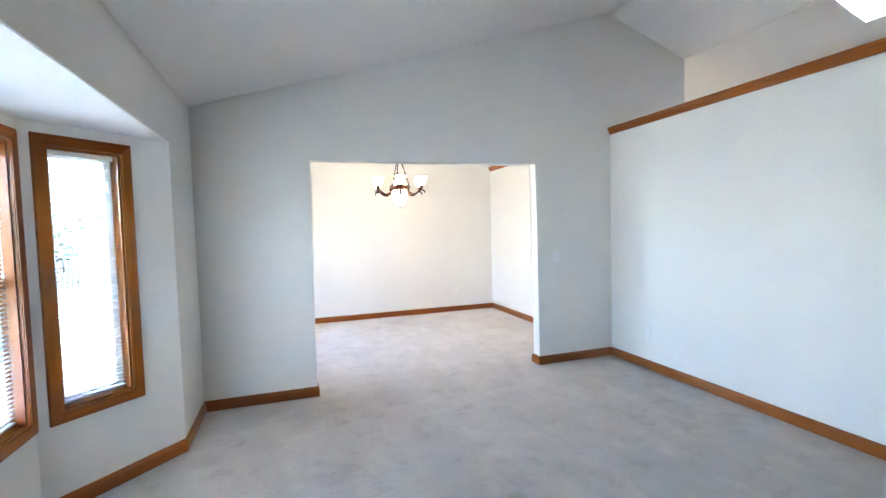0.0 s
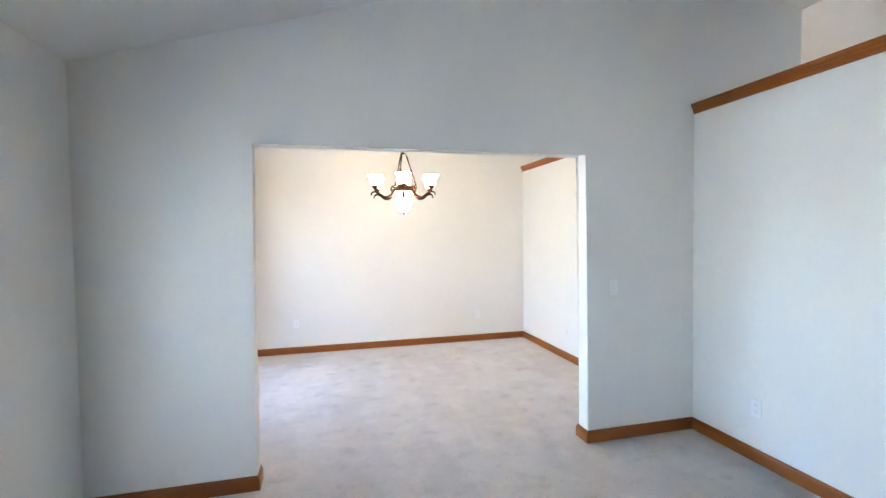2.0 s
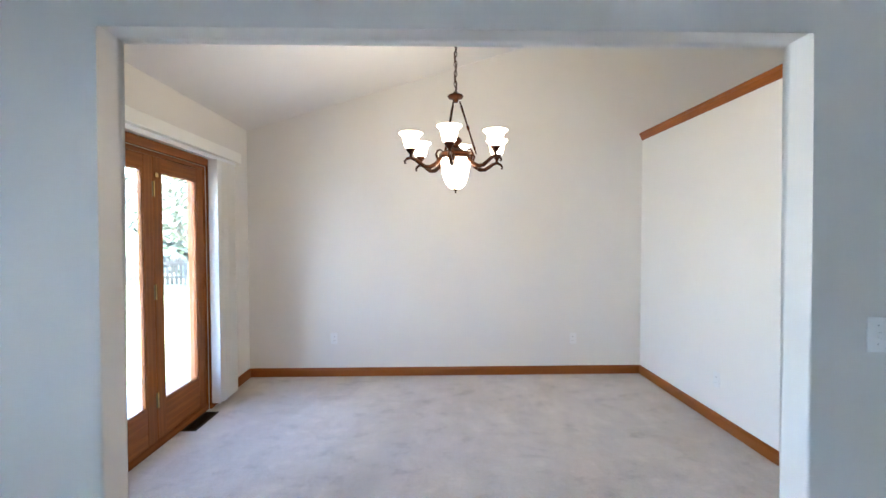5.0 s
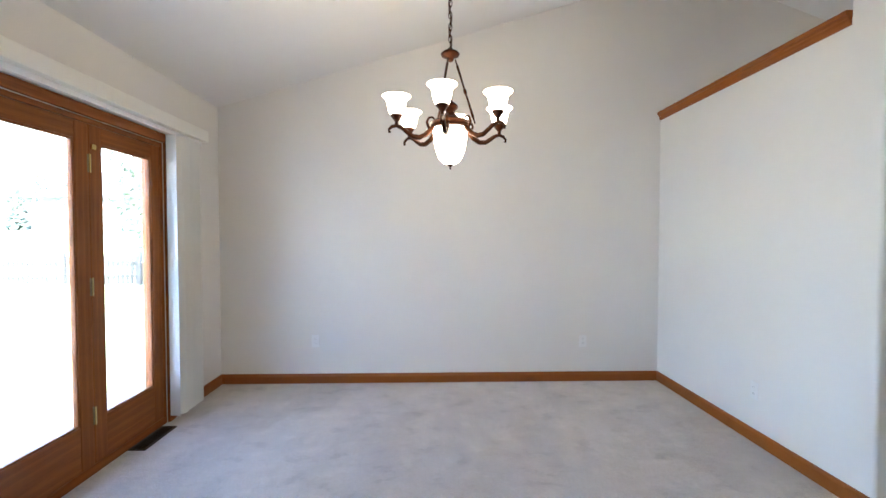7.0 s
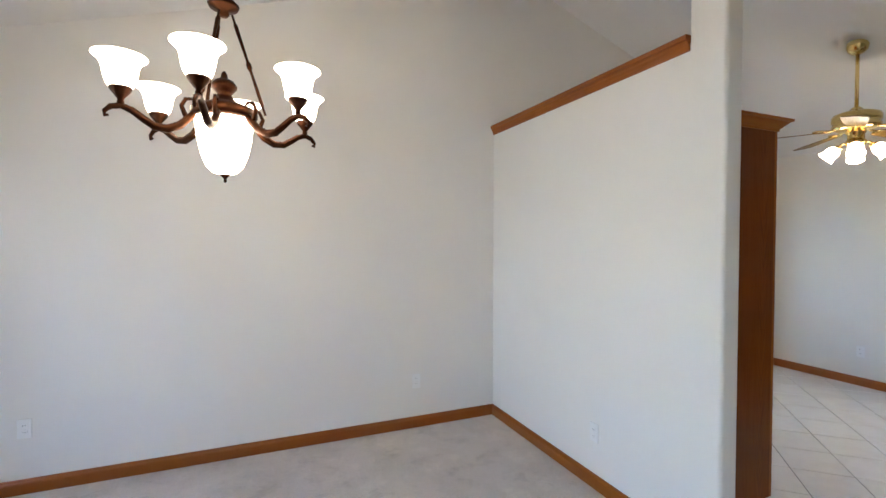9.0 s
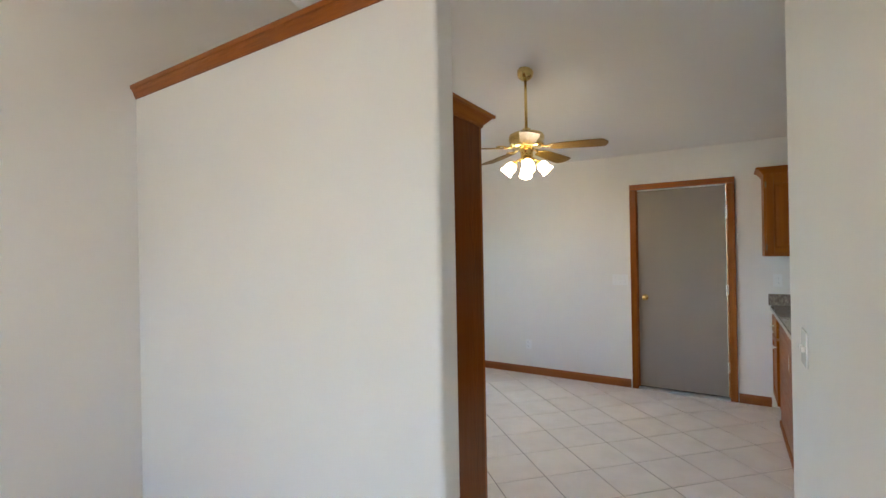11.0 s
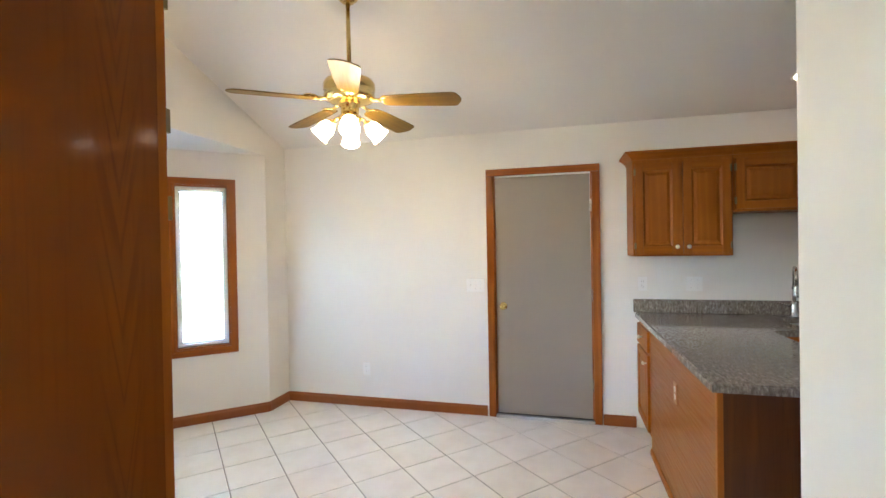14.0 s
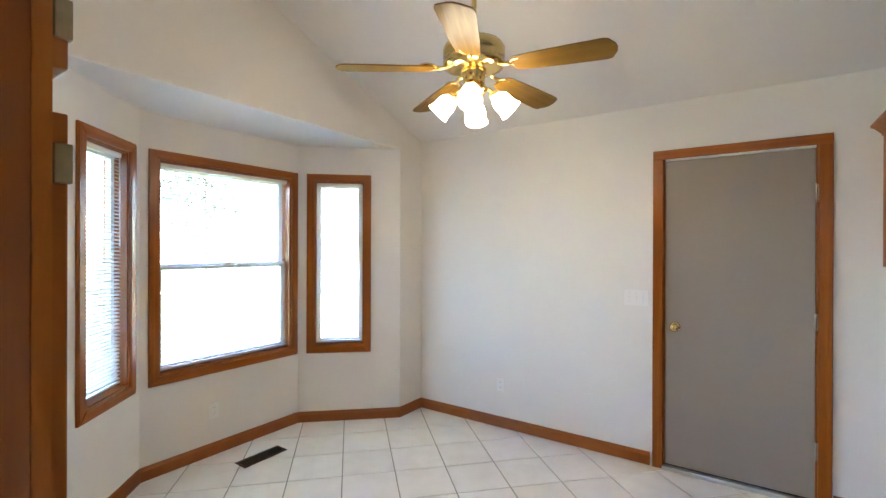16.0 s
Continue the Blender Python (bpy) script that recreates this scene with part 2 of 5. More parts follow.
def glass_material():
    m, t, p = nodes_of("window_glass")
    p.inputs["Base Color"].default_value = (0.97, 0.985, 0.98, 1)
    p.inputs["Transmission Weight"].default_value = 1.0
    p.inputs["Roughness"].default_value = 0.0
    p.inputs["IOR"].default_value = 1.45
    return m


GLASS = glass_material()
LAWN = paint("lawn", (0.12, 0.15, 0.065), 0.95, 0.4, 0.6)
PATIO = paint("patio_concrete", (0.36, 0.345, 0.32), 0.9, 0.12, 0.4)
# pale so that the assumed slab outside the living bay throws light upwards
BOUNCE_SLAB = paint("bounce_concrete", (0.55, 0.53, 0.50), 0.9, 0.10, 0.4)
FENCE = paint("weathered_picket", (0.030, 0.027, 0.024), 0.85, 0.2, 0.3)
NEEDLE = paint("spruce_needles", (0.04, 0.055, 0.04), 0.9, 0.4, 0.2)
LEAF = paint("spring_leaves", (0.105, 0.12, 0.085), 0.85, 0.4, 0.2)
BARK = paint("bark", (0.11, 0.08, 0.06), 0.95, 0.4, 0.6)
SIDING = paint("house_siding", (0.13, 0.125, 0.12), 0.8, 0.06, 0.1)
ROOFING = paint("asphalt_shingles", (0.04, 0.037, 0.034), 0.95, 0.25, 0.4)
WINDARK = paint("house_window_glass", (0.06, 0.07, 0.08), 0.15, 0.1, 0.0)


# ---- building helpers ----
def mesh_of(name, bm, mat, smooth=False):
    bmesh.ops.recalc_face_normals(bm, faces=bm.faces)
    me = bpy.data.meshes.new(name)
    bm.to_mesh(me)
    bm.free()
    me.materials.append(mat)
    if smooth:
        me.shade_smooth()
    return me


def part(name, bm, mat, parent=None, label="", smooth=False):
    ob = new(name, mesh_of(name, bm, mat, smooth))
    if parent is not None:
        ob.parent = parent
    if label:
        ob["label"] = label
    return ob


def thing(name, m, label, category, group="", kind=""):
    ob = new(name)
    ob.empty_display_size = 0.1
    ob.matrix_basis = m
    return tagged(ob, label, category, group, kind)


def structure(name, bm, mat, label, category="wall", smooth=False):
    return tagged(part(name, bm, mat, None, "", smooth), label, category, "", "structure")


def box(x0, x1, y0, y1, z0, z1, bevel=0.0, bm=None):
    own = bm is None
    bm = bm or bmesh.new()
    v = [bm.verts.new((x, y, z)) for x in (x0, x1) for y in (y0, y1) for z in (z0, z1)]
    faces = [bm.faces.new([v[i] for i in f]) for f in ((0, 1, 3, 2), (4, 6, 7, 5), (0, 4, 5, 1), (2, 3, 7, 6), (0, 2, 6, 4), (1, 5, 7, 3))]
    if bevel:
        edges = list({e for f in faces for e in f.edges})
        bmesh.ops.bevel(bm, geom=edges, offset=bevel, segments=2, profile=0.6, affect="EDGES")
    return bm


def prism(pts, z0, z1, bm=None):
    """An upright prism over a plan polygon."""
    bm = bm or bmesh.new()
    lo = [bm.verts.new((x, y, z0)) for x, y in pts]
    hi = [bm.verts.new((x, y, z1)) for x, y in pts]
    n = len(pts)
    bm.faces.new(lo[::-1])
    bm.faces.new(hi)
    for i in range(n):
        bm.faces.new((lo[i], lo[(i + 1) % n], hi[(i + 1) % n], hi[i]))
    return bm


def extrude_profile(profile, path, bm=None, closed=False):
    """Sweeps a profile of (outward, up) along plan points, mitred; outward lies to the left of the path's way."""
    bm = bm or bmesh.new()
    pts = [Vector((p[0], p[1])) for p in path]
    n = len(pts)
    rings = []
    for i, p in enumerate(pts):
        a = (p - pts[i - 1]).normalized() if i or closed else None
        b = (pts[(i + 1) % n] - p).normalized() if i < n - 1 or closed else None
        a, b = a or b, b or a
        na, nb = Vector((-a.y, a.x)), Vector((-b.y, b.x))
        mit = (na + nb).normalized()
        k = 1.0 / max(0.3, mit.dot(na))
        z = path[i][2] if len(path[i]) > 2 else 0.0
        rings.append([bm.verts.new((p.x + mit.x * o * k, p.y + mit.y * o * k, z + u)) for o, u in profile])
    m = len(profile)
    for i in range(n if closed else n - 1):
        for j in range(m):
            q = rings[(i + 1) % n]
            bm.faces.new((rings[i][j], q[j], q[(j + 1) % m], rings[i][(j + 1) % m]))
    if not closed:
        bm.faces.new(rings[0])
        bm.faces.new(rings[-1][::-1])
    return bm


def lathe(profile, seg=20, bm=None, at=(0, 0, 0), cap=True):
    """A turned shape from (radius, height) pairs."""
    bm = bm or bmesh.new()
    rings = []
    for r, z in profile:
        rings.append([bm.verts.new((at[0] + r * math.cos(2 * math.pi * k / seg), at[1] + r * math.sin(2 * math.pi * k / seg), at[2] + z)) for k in range(seg)])
    for a, b in zip(rings, rings[1:]):
        for k in range(seg):
            bm.faces.new((a[k], a[(k + 1) % seg], b[(k + 1) % seg], b[k]))
    if cap:
        bm.faces.new(rings[0][::-1])
        bm.faces.new(rings[-1])
    return bm


def tube(points, radius, seg=8, bm=None):
    """A round bar through points; the radius may be one number or one for each point."""
    bm = bm or bmesh.new()
    pts = [Vector(p) for p in points]
    rs = radius if isinstance(radius, (list, tuple)) else [radius] * len(pts)
    rings, up = [], Vector((0.13, 0.21, 0.97)).normalized()
    for i, p in enumerate(pts):
        d = (pts[min(i + 1, len(pts) - 1)] - pts[max(i - 1, 0)]).normalized()
        s = d.cross(up)
        if s.length < 0.05:
            s = d.cross(Vector((1, 0, 0)))
        s.normalize()
        q = s.cross(d).normalized()
        up = q
        rings.append([bm.verts.new(p + (s * math.cos(2 * math.pi * k / seg) + q * math.sin(2 * math.pi * k / seg)) * rs[i]) for k in range(seg)])
    for a, b in zip(rings, rings[1:]):
        for k in range(seg):
            bm.faces.new((a[k], a[(k + 1) % seg], b[(k + 1) % seg], b[k]))
    bm.faces.new(rings[0][::-1])
    bm.faces.new(rings[-1])
    return bm


def wall_panel(name, p0, p1, thick, top, holes, label, breaks=(), z0=-0.06):
    """A wall between two plan points, its room face on that line and its body to the right of the way; top(s) is its height, holes are (s0, s1, z0, z1)."""
    a, b = Vector(p0), Vector(p1)
    length = (b - a).length
    u = (b - a) / length
    n = Vector((u.y, -u.x))
    cuts = sorted({0.0, length, *breaks, *(h[0] for h in holes), *(h[1] for h in holes)})
    bm = bmesh.new()

    def cell(s0, s1, zz):
        vs = []
        for d in (0.0, thick):
            for s, lo, hi in ((s0, zz[0], zz[2]), (s1, zz[1], zz[3])):
                q = a + u * s + n * d
                vs += [bm.verts.new((q.x, q.y, lo)), bm.verts.new((q.x, q.y, hi))]
        for f in ((0, 1, 3, 2), (4, 6, 7, 5), (0, 4, 5, 1), (2, 3, 7, 6), (0, 2, 6, 4), (1, 5, 7, 3)):
            bm.faces.new([vs[i] for i in f])

    for s0, s1 in zip(cuts, cuts[1:]):
        mid = (s0 + s1) / 2
        low = z0
        for h in sorted((h for h in holes if h[0] <= mid <= h[1]), key=lambda h: h[2]):
            if h[2] > max(low, 0.01) + 1e-4:
                cell(s0, s1, (low, low, h[2], h[2]))
            low = h[3]
        cell(s0, s1, (low, low, top(s0), top(s1)))
    return structure(name, bm, WALL, label)


def turned(p, u):
    """The pose of a frame at plan point p whose x axis runs along u."""
    return pose(p[0], p[1], 0, 0, 0, math.degrees(math.atan2(u[1], u[0])))

# ---- shell ----
# Kitchen bay and living bay, plan points in the order in which the room lies to the left
KB = [(7.17, YB), (6.585, 7.77), (5.385, 7.77), (4.70, YB)]
LB = [(XLV, 0.42), (-0.97, 0.995), (-0.97, 2.69), (XLV, 3.265)]
WZ0, WZ1 = 0.627, 2.030                  # window openings


def seg(p, q):
    return (Vector(q) - Vector(p)).length


# back wall, with the bay cut out of it
wall_panel("wall_back", (XF, YB), (XL, YB), TH, lambda s: z_back(XF - s) + 0.05, [(XF - 7.17, XF - 4.70, 0.0, 2.33)],
           "off-white painted gable wall with a window bay", breaks=(XF - XR,))
# bay walls
LK = seg(KB[0], KB[1])
KHOLES = [(LK - 0.548, LK - 0.13), (0.075, 1.092), (0.13, 0.548)]
for i in range(3):
    wall_panel("wall_bay_kitchen_%d" % (i + 1), KB[i], KB[i + 1], TH, lambda s: 2.45, [(*KHOLES[i], WZ0, WZ1)], "off-white painted wall of a window bay")
structure("ceiling_bay_kitchen", prism([(7.17, YB + 0.004), (6.585, 7.77), (5.385, 7.77), (4.70, YB + 0.004)], 2.326, 2.43), CEIL, "white painted soffit of the kitchen bay", "ceiling")

# left wall, with french doors and living bay
FD0, FD1, FDZ = 4.855, 6.30, 1.970
wall_panel("wall_left_dining", (XL, YB), (XL, YP + 0.07), TH, lambda s: 2.50, [(YB - FD1, YB - FD0, 0.0, FDZ)], "off-white painted outer wall with french doors")
wall_panel("wall_left_living", (XLV, YP + 0.07), (XLV, YA), TH, lambda s: 2.50, [(YP + 0.07 - LB[3][1], YP + 0.07 - LB[0][1], 0.0, 2.035)], "off-white painted outer wall with a window bay")
LHOLES, LZ0, LZ1 = [], 0.508, 1.910
for i, (p, q) in enumerate(((LB[3], LB[2]), (LB[2], LB[1]), (LB[1], LB[0]))):
    ln = seg(p, q)
    hole = [(ln - 0.478, ln - 0.115), (0.075, ln - 0.075), (0.115, 0.478)][i]
    LHOLES.append((p, q, hole))
    wall_panel("wall_bay_living_%d" % (i + 1), p, q, TH, lambda s: 2.14, [(*hole, LZ0, LZ1)], "off-white painted wall of a window bay")
structure("ceiling_bay_living", prism([(XLV - 0.004, LB[0][1]), LB[1], LB[2], (XLV - 0.004, LB[3][1])], 2.031, 2.135), CEIL, "white painted soffit of the living room bay", "ceiling")

# kitchen far wall with its door
KD0, KD1, KDZ = 4.280, 5.095, 2.068
wall_panel("wall_kitchen", (XF, YK0), (XF, YB), TH, lambda s: 2.50, [(KD0 - YK0, KD1 - YK0, 0.0, KDZ)], "off-white painted kitchen wall with a door")
# rear walls, behind the walk
wall_panel("wall_rear_living", (XLV, YA), (XK, YA), TH, lambda s: z_living(XLV + s) + 0.05, [], "plain off-white rear wall", breaks=(XRL - XLV,))
wall_panel("wall_rear_kitchen", (XK, YK0), (XF, YK0), TH, lambda s: z_right(XK + s) + 0.1, [], "plain off-white rear wall")

# partition with the wide opening
outline = [(XLV, -0.06), (OPL, -0.06), (OPL, HEAD), (OPR, HEAD), (OPR, -0.06), (PEND, -0.06), (PEND, z_back(PEND) + 0.03), (XR, z_back(XR) + 0.03), (XLV, z_back(XLV) + 0.03)]
bm = bmesh.new()
vs = [[bm.verts.new((x, y, z)) for x, z in outline] for y in (YP, YD)]
bm.faces.new(vs[0])
bm.faces.new(vs[1][::-1])
for k in range(9):
    bm.faces.new((vs[0][k], vs[0][(k + 1) % 9], vs[1][(k + 1) % 9], vs[1][k]))
sharp = [e for e in bm.edges if abs(e.verts[0].co.y - e.verts[1].co.y) < 1e-4 and (
    (abs(e.verts[0].co.x - e.verts[1].co.x) < 1e-4 and e.verts[0].co.x > XLV + 0.1) or (abs(e.verts[0].co.z - HEAD) < 1e-4 and abs(e.verts[1].co.z - HEAD) < 1e-4))]
bmesh.ops.bevel(bm, geom=sharp, offset=0.016, segments=4, profile=0.5, affect="EDGES")
bmesh.ops.triangulate(bm, faces=[f for f in bm.faces if len(f.verts) > 4])
structure("wall_partition", bm, WALL, "off-white partition wall with a wide square opening and rounded corners")

# capped half walls and the full-height post
structure("wall_capped_living", box(XC, XK, YA, YP - 0.001, -0.06, 2.408), WALL, "off-white wall below the ceiling with an oak cap")
structure("wall_capped_dining", box(XD, XK, 5.265, YB - 0.001, -0.06, 2.408), WALL, "off-white wall below the ceiling with an oak cap")
bm = bmesh.new()
box(XD, XK, WEND, 5.265, -0.06, z_back(XD) + 0.02, 0, bm)
ve = [e for e in bm.edges if abs(e.verts[0].co.z - e.verts[1].co.z) > 1 and abs(e.verts[0].co.y - WEND) < 1e-4]
bmesh.ops.bevel(bm, geom=ve, offset=0.018, segments=4, profile=0.5, affect="EDGES")
structure("wall_post", bm, WALL, "off-white full-height wall end with rounded corners")
CAPP = [(-0.002, 2.370), (0.007, 2.370), (0.009, 2.380), (0.014, 2.390), (0.016, 2.402), (0.021, 2.408), (0.023, 2.418), (0.031, 2.420), (0.033, 2.438), (0.030, 2.444), (-0.055, 2.444), (-0.055, 2.4085), (-0.002, 2.4085)]
for nm, x, ya, yb in (("cap_trim_living", XC, YA + 0.01, YP - 0.003), ("cap_trim_dining", XD, 5.268, YB - 0.003)):
    bm = extrude_profile(CAPP, [(x, ya), (x, yb)])
    bm2 = extrude_profile(CAPP, [(XK, yb), (XK, ya)], bm)
    structure(nm, bm2, OAK[1], "moulded oak cap along the top of a wall", "trim")


def slab(name, x0, x1, y0, y1, f, label, hole=None):
    bm = bmesh.new()
    parts_xy = [(x0, x1, y0, y1)] if not hole else [(a, b, c, d) for a, b in ((x0, hole[0]), (hole[0], hole[1]), (hole[1], x1))
                                                for c, d in ((y0, hole[2]), (hole[2], hole[3]), (hole[3], y1)) if (a, c) != (hole[0], hole[2])]
    for a, b, c, d in parts_xy:
        v = [bm.verts.new((x, y, f(x) + dz)) for x in (a, b) for y in (c, d) for dz in (0, 0.12)]
        for q in ((0, 1, 3, 2), (4, 6, 7, 5), (0, 4, 5, 1), (2, 3, 7, 6), (0, 2, 6, 4), (1, 5, 7, 3)):
            bm.faces.new([v[i] for i in q])
    bmesh.ops.remove_doubles(bm, verts=bm.verts, dist=1e-5)
    return structure(name, bm, CEIL, label, "ceiling")


SKY = (4.72, 5.40, 2.38, 2.66)
slab("ceiling_living_1", XLV - TH, XRL, YA - TH, YP, z_left, "white sloping ceiling")
slab("ceiling_living_2", XRL, PEND, YA - TH, YP, z_living, "white sloping ceiling")
slab("ceiling_dining", XL - TH, XR, YP + 0.06, YB + TH, z_left, "white sloping ceiling")
slab("ceiling_kitchen_1", XR, PEND, YP + 0.06, YB + TH, z_right, "white sloping ceiling")
slab("ceiling_kitchen_2", PEND, XF + TH, YK0 - TH, YB + TH, z_right, "white sloping ceiling with a skylight", SKY)
structure("wall_ceiling_step", box(PEND - 0.02, PEND, YA, YP, z_living(PEND), z_right(PEND) + 0.1), WALL, "short white wall at a step in the ceiling")
bm = bmesh.new()
for a, b, c, d in ((SKY[0] - 0.02, SKY[1] + 0.02, SKY[2] - 0.02, SKY[2]), (SKY[0] - 0.02, SKY[1] + 0.02, SKY[3], SKY[3] + 0.02), (SKY[0] - 0.02, SKY[0], SKY[2], SKY[3]), (SKY[1], SKY[1] + 0.02, SKY[2], SKY[3])):
    v = [bm.verts.new((x, y, z_right(x) + dz)) for x in (a, b) for y in (c, d) for dz in (0.12, 0.35)]
    for q in ((0, 1, 3, 2), (4, 6, 7, 5), (0, 4, 5, 1), (2, 3, 7, 6), (0, 2, 6, 4), (1, 5, 7, 3)):
        bm.faces.new([v[i] for i in q])
structure("window_skylight", bm, TRIM_WHITE, "white skylight shaft in the sloping ceiling", "skylight")

# floors
carpet_pts = [(XLV, YA), (XC, YA), (XC, YP), (XC + 0.09, YP), (XC + 0.09, 5.3), (XD, 5.3), (XD, YB), (XL, YB), (XL, YD), (XLV, YD), (XLV, LB[3][1]), LB[2], LB[1], (XLV, LB[0][1])]
CZ = -0.026                              # carpet level
KZ = -0.016                              # tile level
structure("floor_carpet", prism(carpet_pts, -0.12, CZ), CARPET, "worn grey-beige cut-pile carpet with tread marks", "carpet")
TX = XC + 0.09
kit_pts = [(TX, YK0), (XF, YK0), (XF, YB), (7.17, YB), (6.585, 7.77), (5.385, 7.77), (4.70, YB), (TX, YB)]
floor_k = structure("floor_kitchen", prism(kit_pts, -0.12, KZ - 0.004), GROUT, "off-white ceramic tiles laid diagonally with grey grout", "tile floor")

# baseboards
BASEOAK = paint("baseboard_oak", (0.27, 0.074, 0.006), 0.36, 0.16, 0.03)
BASE = [(0, 0), (0.014, 0), (0.014, 0.058), (0.012, 0.068), (0.008, 0.074), (0.007, 0.082), (0.004, 0.087), (0, 0.087)]


def baseboard(path, mat, z=0.0):
    return structure("baseboard", extrude_profile(BASE, [(*p, z) for p in path]), mat, "moulded oak baseboard", "baseboard")


baseboard([LB[0], (XLV, YA), (XC, YA), (XC, YP), (OPR, YP), (OPR, YD), (XC + 0.08, YD)], BASEOAK, CZ)
baseboard([(XC + 0.08, YD), (PEND, YD), (PEND, YP), (XK, YP)], BASEOAK, KZ)
baseboard([(OPL, YD - 0.0), (OPL, YP), (XLV, YP), LB[3], LB[2], LB[1], LB[0]], BASEOAK, CZ)
baseboard([(XD, WEND), (XD, YB), (XL, YB), (XL, 6.335)], BASEOAK, CZ)
baseboard([(XL, 4.745), (XL, YD), (OPL, YD)], BASEOAK, CZ)
baseboard([(XF, 5.17), (XF, YB), *KB, (XK, YB), (XK, 6.20)], BASEOAK, KZ)
baseboard([(XF, 3.965), (XF, 4.215)], BASEOAK, KZ)
structure("trim_threshold", box(TX - 0.03, TX + 0.02, YD + 0.016, WEND - 0.002, CZ - 0.002, KZ + 0.006, 0.003), BRASS, "metal strip between carpet and tiles", "threshold")


# ---- windows and blinds ----
def window(name, p, q, s0, s1, z0, z1, double, label):
    """A window in the hole s0..s1 of the wall p to q, seen from the room; local x runs along the wall, y into the room."""
    d = (Vector(q) - Vector(p)).normalized()
    a = Vector(p) + d * s0
    w, h = s1 - s0, z1 - z0
    m = turned(a, d)
    win = thing(name, m, label, "window", kind="structure")
    c = 0.06

    def casing(nm, poly, mat):
        bm = bmesh.new()
        lo = [bm.verts.new((x, 0.001, z)) for x, z in poly]
        hi = [bm.verts.new((x, 0.019, z)) for x, z in poly]
        bm.faces.new(lo)
        bm.faces.new(hi[::-1])
        for k in range(4):
            bm.faces.new((lo[k], hi[k], hi[(k + 1) % 4], lo[(k + 1) % 4]))
        bmesh.ops.bevel(bm, geom=[e for e in bm.edges if all(v.co.y > 0.015 for v in e.verts)], offset=0.005, segments=2, affect="EDGES")
        part(nm, bm, mat, win)

    casing("top_casing", [(-c, z1 + c), (w + c, z1 + c), (w, z1), (0, z1)], OAK[0])
    casing("bottom_casing", [(-c, z0 - c), (w + c, z0 - c), (w, z0), (0, z0)], OAK[0])
    casing("side_casing", [(-c, z0 - c), (0, z0), (0, z1), (-c, z1 + c)], OAK[2])
    casing("side_casing", [(w + c, z0 - c), (w, z0), (w, z1), (w + c, z1 + c)], OAK[2])
    f = 0.012
    bm = box(0, f, -0.135, 0.0, z0, z1)
    box(w - f, w, -0.135, 0.0, z0, z1, 0, bm)
    box(f, w - f, -0.135, 0.0, z1 - f, z1, 0, bm)
    box(f, w - f, -0.135, 0.0, z0, z0 + f, 0, bm)
    part("window_frame", bm, OAK[2], win)
    zs = [(z0 + f, z1 - f, -0.10)] if not double else [(z0 + f, (z0 + z1) / 2 + 0.018, -0.095), ((z0 + z1) / 2 - 0.018, z1 - f, -0.128)]
    for lo, hi, y in zs:
        r = 0.038
        bm = box(f, f + r, y, y + 0.03, lo, hi, 0.003)
        box(w - f - r, w - f, y, y + 0.03, lo, hi, 0.003, bm)
        box(f + r, w - f - r, y, y + 0.03, lo, lo + r, 0.003, bm)
        box(f + r, w - f - r, y, y + 0.03, hi - r, hi, 0.003, bm)
        sash = part("sash", bm, TRIM_WHITE, win, "white painted sash")
        pane = part("pane", box(f + r, w - f - r, y + 0.012, y + 0.016, lo + r, hi - r), GLASS, sash)
        pane.visible_shadow = False
    if double:
        part("sash_lock", box(w / 2 - 0.03, w / 2 + 0.03, -0.064, -0.052, (z0 + z1) / 2 + 0.018, (z0 + z1) / 2 + 0.03, 0.003), BRASS, win)
    return m, w


def slat_mesh(w, tilt):
    bm = bmesh.new()
    pr = [(-0.0125, -0.0006), (-0.006, 0.0012), (0.0, 0.0018), (0.006, 0.0012), (0.0125, -0.0006)]
    c, s = math.cos(tilt), math.sin(tilt)
    rows = []
    for dz in (0.0, 0.0009):
        for y, z in pr:
            yy, zz = y * c - (z + dz) * s, y * s + (z + dz) * c
            rows.append((bm.verts.new((0, yy, zz)), bm.verts.new((w, yy, zz))))
    for k in range(4):
        bm.faces.new((rows[k][0], rows[k][1], rows[k + 1][1], rows[k + 1][0]))
        bm.faces.new((rows[5 + k][0], rows[6 + k][0], rows[6 + k][1], rows[5 + k][1]))
    bm.faces.new((rows[0][0], rows[5][0], rows[5][1], rows[0][1]))
    bm.faces.new((rows[4][0], rows[4][1], rows[9][1], rows[9][0]))
    return mesh_of("slat", bm, SLAT)


